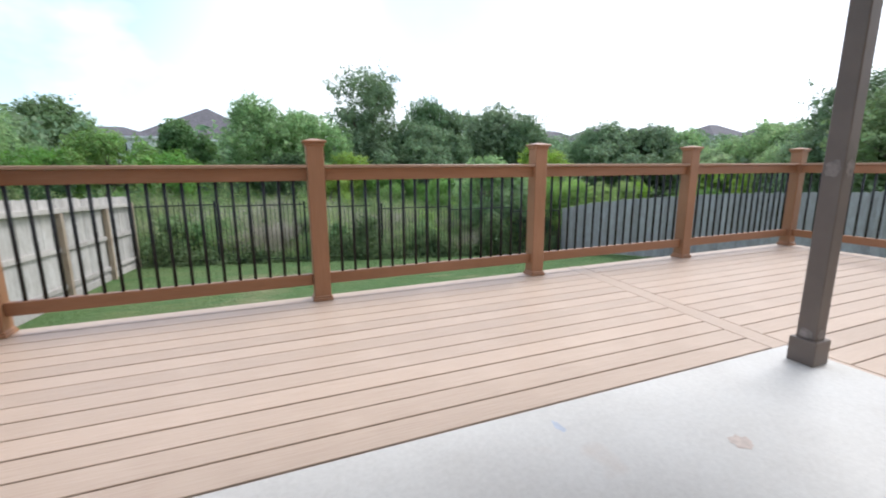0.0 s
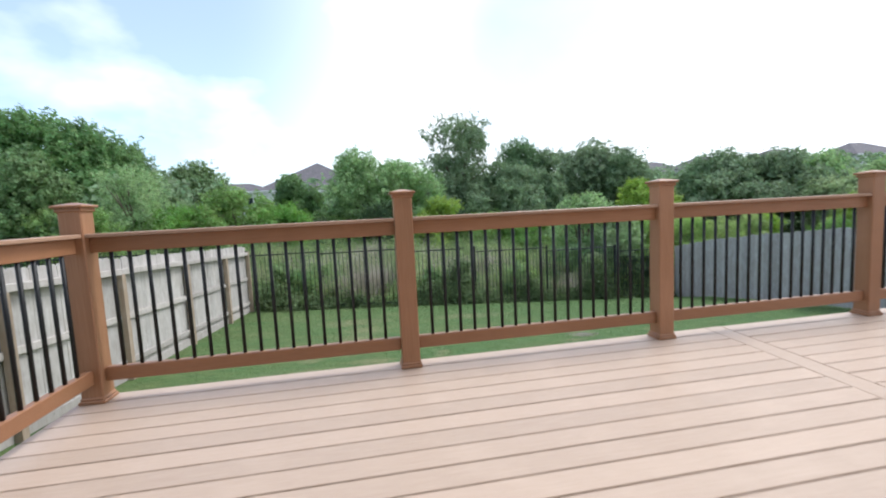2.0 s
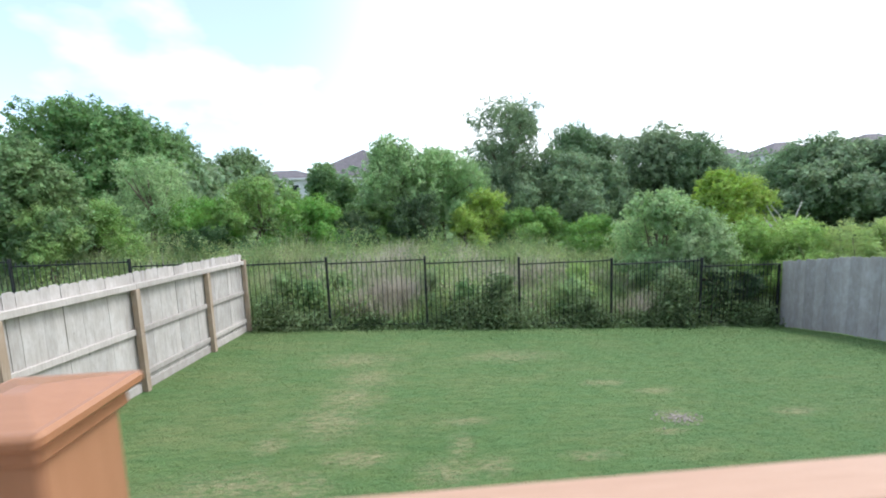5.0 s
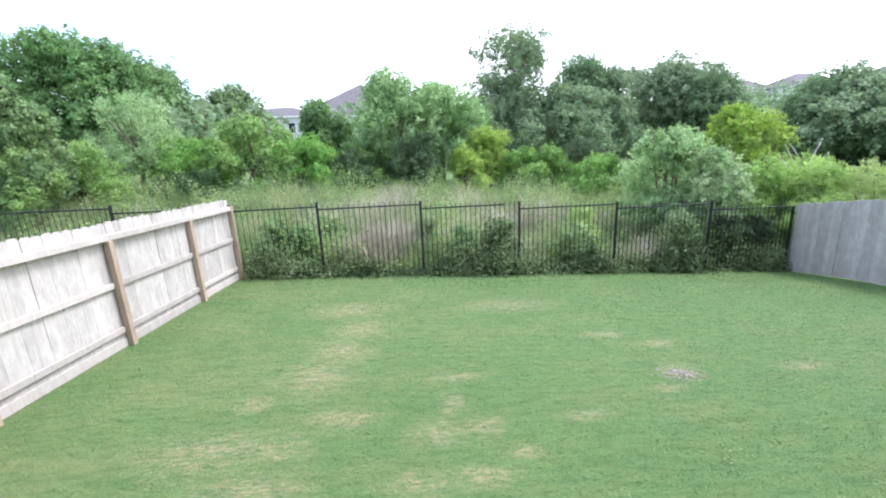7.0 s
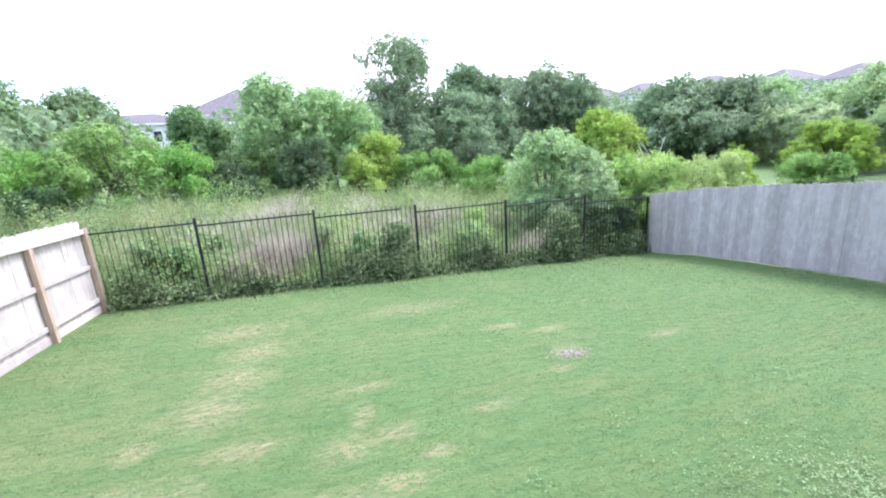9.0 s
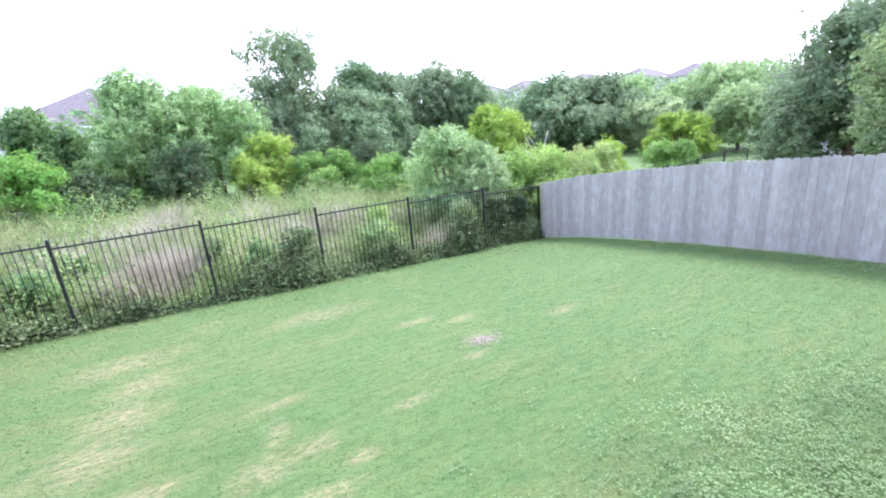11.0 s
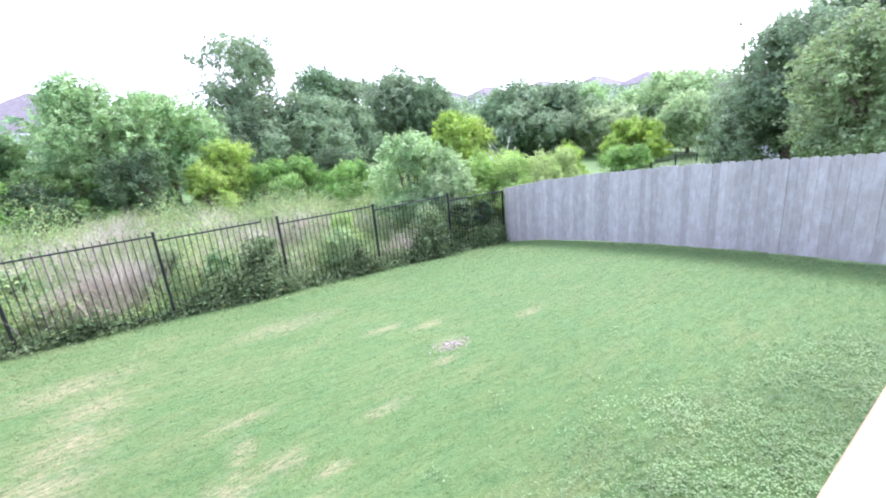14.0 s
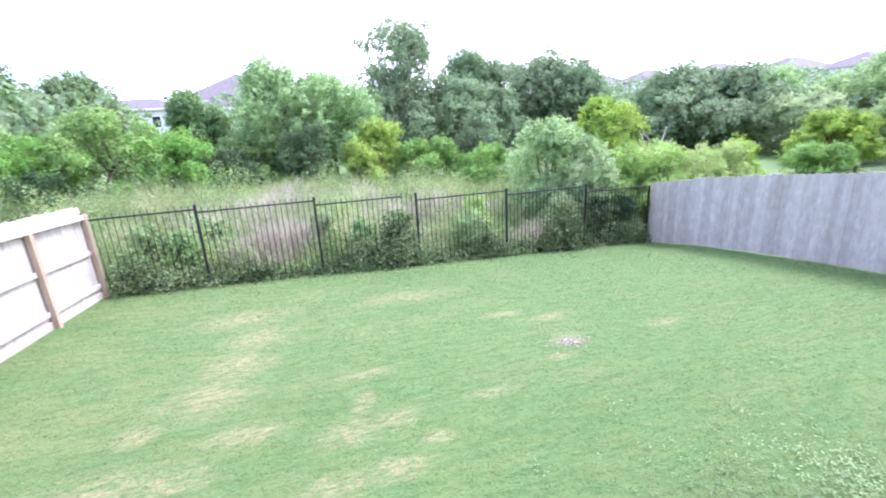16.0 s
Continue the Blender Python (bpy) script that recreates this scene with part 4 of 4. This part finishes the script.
def build_vines():
    """Clumps of creeper along the fence's foot, a few climbing to the rail, in two greens."""
    rng = np.random.default_rng(22)
    humps = ((-3.0, 0.6, 0.6), (1.6, 0.5, 0.45), (2.55, 0.5, 1.1), (4.9, 0.4, 0.6), (9.5, 0.7, 0.6), (6.9, 0.6, 0.2), (7.25, 0.14, 1.3))
    cx = np.concatenate([rng.uniform(-3.4, 10.1, 190)] + [rng.normal(c, w * 0.55, int(34 * h)) for c, w, h in humps])
    cx = cx[(cx > -3.45) & (cx < 10.1)]
    tall = 0.14 + 0.34 * rng.uniform(0, 1, len(cx)) ** 2.2
    for c, w, h in humps:
        tall = tall + h * np.exp(-((cx - c) / w) ** 2) * rng.uniform(0.25, 1.0, len(cx))
    for name, leaf, lot in (("fence_vines", "vine", 0), ("fence_creepers", "dull", 1)):
        pts = []
        for k in range(lot, len(cx), 2 if lot else 1):
            n = int((105 if lot == 0 else 85) * (0.5 + tall[k]))
            u = rng.uniform(0, 1, n)
            r = 0.17 * (1.15 - 0.7 * u) * (1 + tall[k] * 0.5)
            q = np.stack([cx[k] + rng.normal(0, 1, n) * r * 1.2, back_line(cx[k]) + 0.08 + rng.normal(0, 1, n) * r * 0.75, u * tall[k] + rng.normal(0, 0.03, n)], 1)
            q[:, 2] = np.maximum(q[:, 2], 0.01) + ground_z(q[:, 0], q[:, 1])
            pts.append(q)
        q = np.concatenate(pts)
        q = q[(q[:, 0] > -3.45) & (q[:, 0] < right_x(q[:, 1]) - 0.12)]
        nrm = rng.normal(0, 0.8, q.shape) + [0, -0.6, 0.7]
        nrm /= np.linalg.norm(nrm, axis=1, keepdims=True)
        me = leaf_mesh(name, q, nrm, rng.uniform(0.016, 0.038, len(q)), LEAF[leaf], rng, 0.7, far=True)
        tagged(new(name, me), "dark creeper along the foot of the iron fence" if lot == 0 else "fresh green creeper climbing the iron fence", "vines", kind="stuff")


build_vines()


def build_lawn():
    rng = np.random.default_rng(23)
    n = 220000
    x, y = rng.uniform(-4.3, 10.4, n), 0.2 + 9.8 * rng.uniform(0, 1, n) ** 1.25
    keep = (y < back_line(x) - 0.02) & (x < right_x(y) - 0.03) & (x > left_x(y) + 0.03)
    p = np.stack([x, y, ground_z(x, y)], 1)[keep]
    near = np.clip(1.25 - p[:, 1] / 14, 0.6, 1.2)
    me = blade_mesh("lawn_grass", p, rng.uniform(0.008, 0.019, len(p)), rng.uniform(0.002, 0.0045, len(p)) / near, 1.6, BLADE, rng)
    tagged(new("lawn_grass", me), "short mown lawn grass, thin and dry in patches", "grass", kind="stuff")
    n = 90000
    x, y = rng.uniform(0.6, 10.4, n), rng.uniform(0.15, 6.0, n)
    reach = np.interp(x, (0.6, 1.6, 3.4, 5.2, 6.6, 8.2), (0.5, 1.35, 1.85, 1.5, 1.1, 0.3))
    w = 1 / (1 + np.exp((y - reach) / 0.16)) + 0.7 * np.exp(-((x - 10.2) / 0.8) ** 2)
    clumps = lumpy(x, y, 5.5, 3.0) * 0.6 + lumpy(y, x, 2.3, 1.0) * 0.6
    keep = rng.uniform(0, 1, n) < np.clip(w, 0, 1) * (0.15 + clumps) + 0.10 * (clumps > 0.93) * (y < 4.2) * (x > 2.0)
    x, y = x[keep], y[keep]
    q = np.repeat(np.stack([x, y, ground_z(x, y)], 1), 3, 0) + rng.normal(0, 0.014, (len(x) * 3, 3))
    q[:, 2] = ground_z(q[:, 0], q[:, 1]) + rng.uniform(0.02, 0.05, len(q))
    nrm = rng.normal(0, 0.3, q.shape) + [0, 0, 1]
    nrm /= np.linalg.norm(nrm, axis=1, keepdims=True)
    me = leaf_mesh("clover", q, nrm, rng.uniform(0.005, 0.0115, len(q)), LEAF["clover"], rng, 0.9)
    tagged(new("clover", me), "broad-leaved clover and weeds spreading through the lawn", "clover", kind="stuff")


build_lawn()


# ---------------------------------------------------------------- far houses
def build_house(x, y, z, wide, deep, wall, roof, label, windows):
    """A hip-roofed house, its front towards -y."""
    house = tagged(empty("house", x, y, z), label, "house")
    part("wall", boxed(-wide / 2, wide / 2, -deep / 2, deep / 2, -2.5, wall), SIDING, house)
    bm = bmesh.new()
    e, r = 0.5, max(0.0, wide / 2 - deep / 2)
    lo = [bm.verts.new(c) for c in ((-wide / 2 - e, -deep / 2 - e, wall), (wide / 2 + e, -deep / 2 - e, wall), (wide / 2 + e, deep / 2 + e, wall), (-wide / 2 - e, deep / 2 + e, wall))]
    hi = [bm.verts.new((-r - 0.05, 0, wall + roof)), bm.verts.new((r + 0.05, 0, wall + roof))]
    for f in ((lo[0], lo[1], hi[1], hi[0]), (lo[1], lo[2], hi[1]), (lo[2], lo[3], hi[0], hi[1]), (lo[3], lo[0], hi[0]), tuple(reversed(lo))):
        bm.faces.new(f)
    part("roof", bm, SHINGLE, house)
    part("eave", boxed(-wide / 2 - 0.52, wide / 2 + 0.52, -deep / 2 - 0.52, -deep / 2 - 0.42, wall - 0.22, wall - 0.004), TRIM, house)
    for wx, wz in windows:
        w = part("window", boxed(wx - 0.55, wx + 0.55, -deep / 2 - 0.06, -deep / 2 - 0.003, wz, wz + 1.5), TRIM, house)
        part("pane", boxed(wx - 0.45, wx + 0.45, -deep / 2 - 0.075, -deep / 2 - 0.062, wz + 0.1, wz + 1.4), PANE, w)
    return house


build_house(-8.0, 76.0, 0.5, 18.0, 18.0, 4.4, 5.3, "two-storey house with a grey hip roof beyond the trees", ((-6.5, 1.9), (-4.0, 1.9), (-1.5, 1.9), (2.5, 1.9), (5.5, 1.9)))
build_house(-19.5, 70.0, -0.5, 12.0, 9.0, 5.6, 1.5, "pale house with a low grey roof beyond the trees", ((-2.4, 3.2), (0.3, 3.2), (2.4, 3.2)))
for hx, hy, hz in ((80.0, 106.0, 4.9), (90.0, 100.0, 5.4), (100.0, 88.0, 5.4), (108.0, 76.0, 5.0), (116.0, 66.0, 4.6)):
    build_house(hx, hy, hz, 14.0, 11.0, 3.2, 3.0, "far house with a grey roof on the hill", ((-3.0, 1.2), (2.0, 1.2)))
build_house(33.0, 6.0, float(ground_z(33.0, 6.0)), 8.0, 11.0, 3.4, 2.4, "neighbour's blue-grey house behind the oaks", ((-2.0, 1.0), (2.0, 1.0)))


def build_far_woods():
    """Tree crowns on the hill, too far off to tell apart."""
    rng = np.random.default_rng(31)
    pts, nrm = [], []
    for k in range(260):
        w = radians(rng.uniform(-75, 62))
        d = rng.uniform(38, 120)
        x, y = 0.66 - d * math.sin(w), d * math.cos(w)
        if y < 12 or (-24 < x < 2 and d > 50):
            continue
        z, r = float(ground_z(x, y)), rng.uniform(2.0, 3.6)
        v = rng.normal(size=(420, 3))
        v /= np.linalg.norm(v, axis=1, keepdims=True)
        lump = 1 + 0.25 * np.sin(v[:, :1] * 5 + k) * np.sin(v[:, 1:2] * 6)
        pts.append(v * r * lump * [1, 1, 0.8] + [x, y, z + r * 0.7])
        nrm.append(v)
    p, nn = np.concatenate(pts), np.concatenate(nrm)
    nn = nn + rng.normal(0, 0.6, nn.shape)
    nn /= np.linalg.norm(nn, axis=1, keepdims=True)
    me = leaf_mesh("far_woods", p, nn, rng.uniform(0.2, 0.42, len(p)), LEAF["dark"], rng, far=True)
    tagged(new("far_woods", me), "distant green woods on the hill", "woods", kind="stuff")


build_far_woods()


def build_snag():
    x, y = 14.3, 14.6
    z = float(ground_z(x, y))
    snag = tagged(empty("dead_snag", x, y, z), "bleached dead shrub with bare grey branches", "dead shrub")
    rng = np.random.default_rng(8)
    tubes = [tube([(0, 0, -0.1), (0.05, 0, 1.0), (0.15, 0, 1.9)], (0.07, 0.06, 0.04), 6)]
    for k in range(16):
        a = (0.03 + 0.006 * k, 0, 0.7 + 0.075 * k)
        w = rng.uniform(0, 6.28)
        b = (a[0] + 0.45 * math.cos(w), 0.45 * math.sin(w), a[2] + rng.uniform(0.3, 0.8))
        c = (b[0] + 0.3 * math.cos(w), b[1] + 0.3 * math.sin(w), b[2] + rng.uniform(0.2, 0.6))
        tubes.append(tube([a, b, c], (0.03, 0.02, 0.008), 5))
    place("branches", from_tubes("branches", tubes, DEADWOOD), snag, Matrix())


build_snag()


def build_soil_patch():
    """A scraped bare patch with crumbs of soil."""
    rng = np.random.default_rng(9)
    x, y = 3.66, 4.34
    bm = bmesh.new()
    for k in range(170):
        u, v = rng.normal(0, 0.13), rng.normal(0, 0.085)
        r = rng.uniform(0.005, 0.014)
        g = bmesh.ops.create_icosphere(bm, subdivisions=1, radius=r)
        for q in g["verts"]:
            q.co = Vector((q.co.x * rng.uniform(0.8, 1.3), q.co.y, q.co.z * 0.6)) + Vector((x + u, y + v, float(ground_z(x + u, y + v)) + 0.012))
    tagged(part("soil_patch", bm, SOIL), "bare patch of pale crumbled soil in the lawn", "soil", kind="stuff")


build_soil_patch()


def build_stain(name, x, y, rx, ry, material, label, seed):
    """A thin uneven smear on the slab."""
    rng = np.random.default_rng(seed)
    bm = bmesh.new()
    ring = []
    for k in range(18):
        w = 2 * math.pi * k / 18
        r = rng.uniform(0.6, 1.0)
        ring.append(bm.verts.new((x + rx * r * math.cos(w), y + ry * r * math.sin(w), 0.0052)))
    bm.faces.new(ring)
    tagged(part(name, bm, material), label, "stain", kind="structure")


build_stain("rust_stain", 1.244, -2.518, 0.055, 0.05, RUST_SMEAR, "faint rusty stain on the concrete slab", 1)
build_stain("paint_smear", 0.664, -2.165, 0.02, 0.05, BLUE_SMEAR, "faint blue paint smear on the concrete slab", 2)
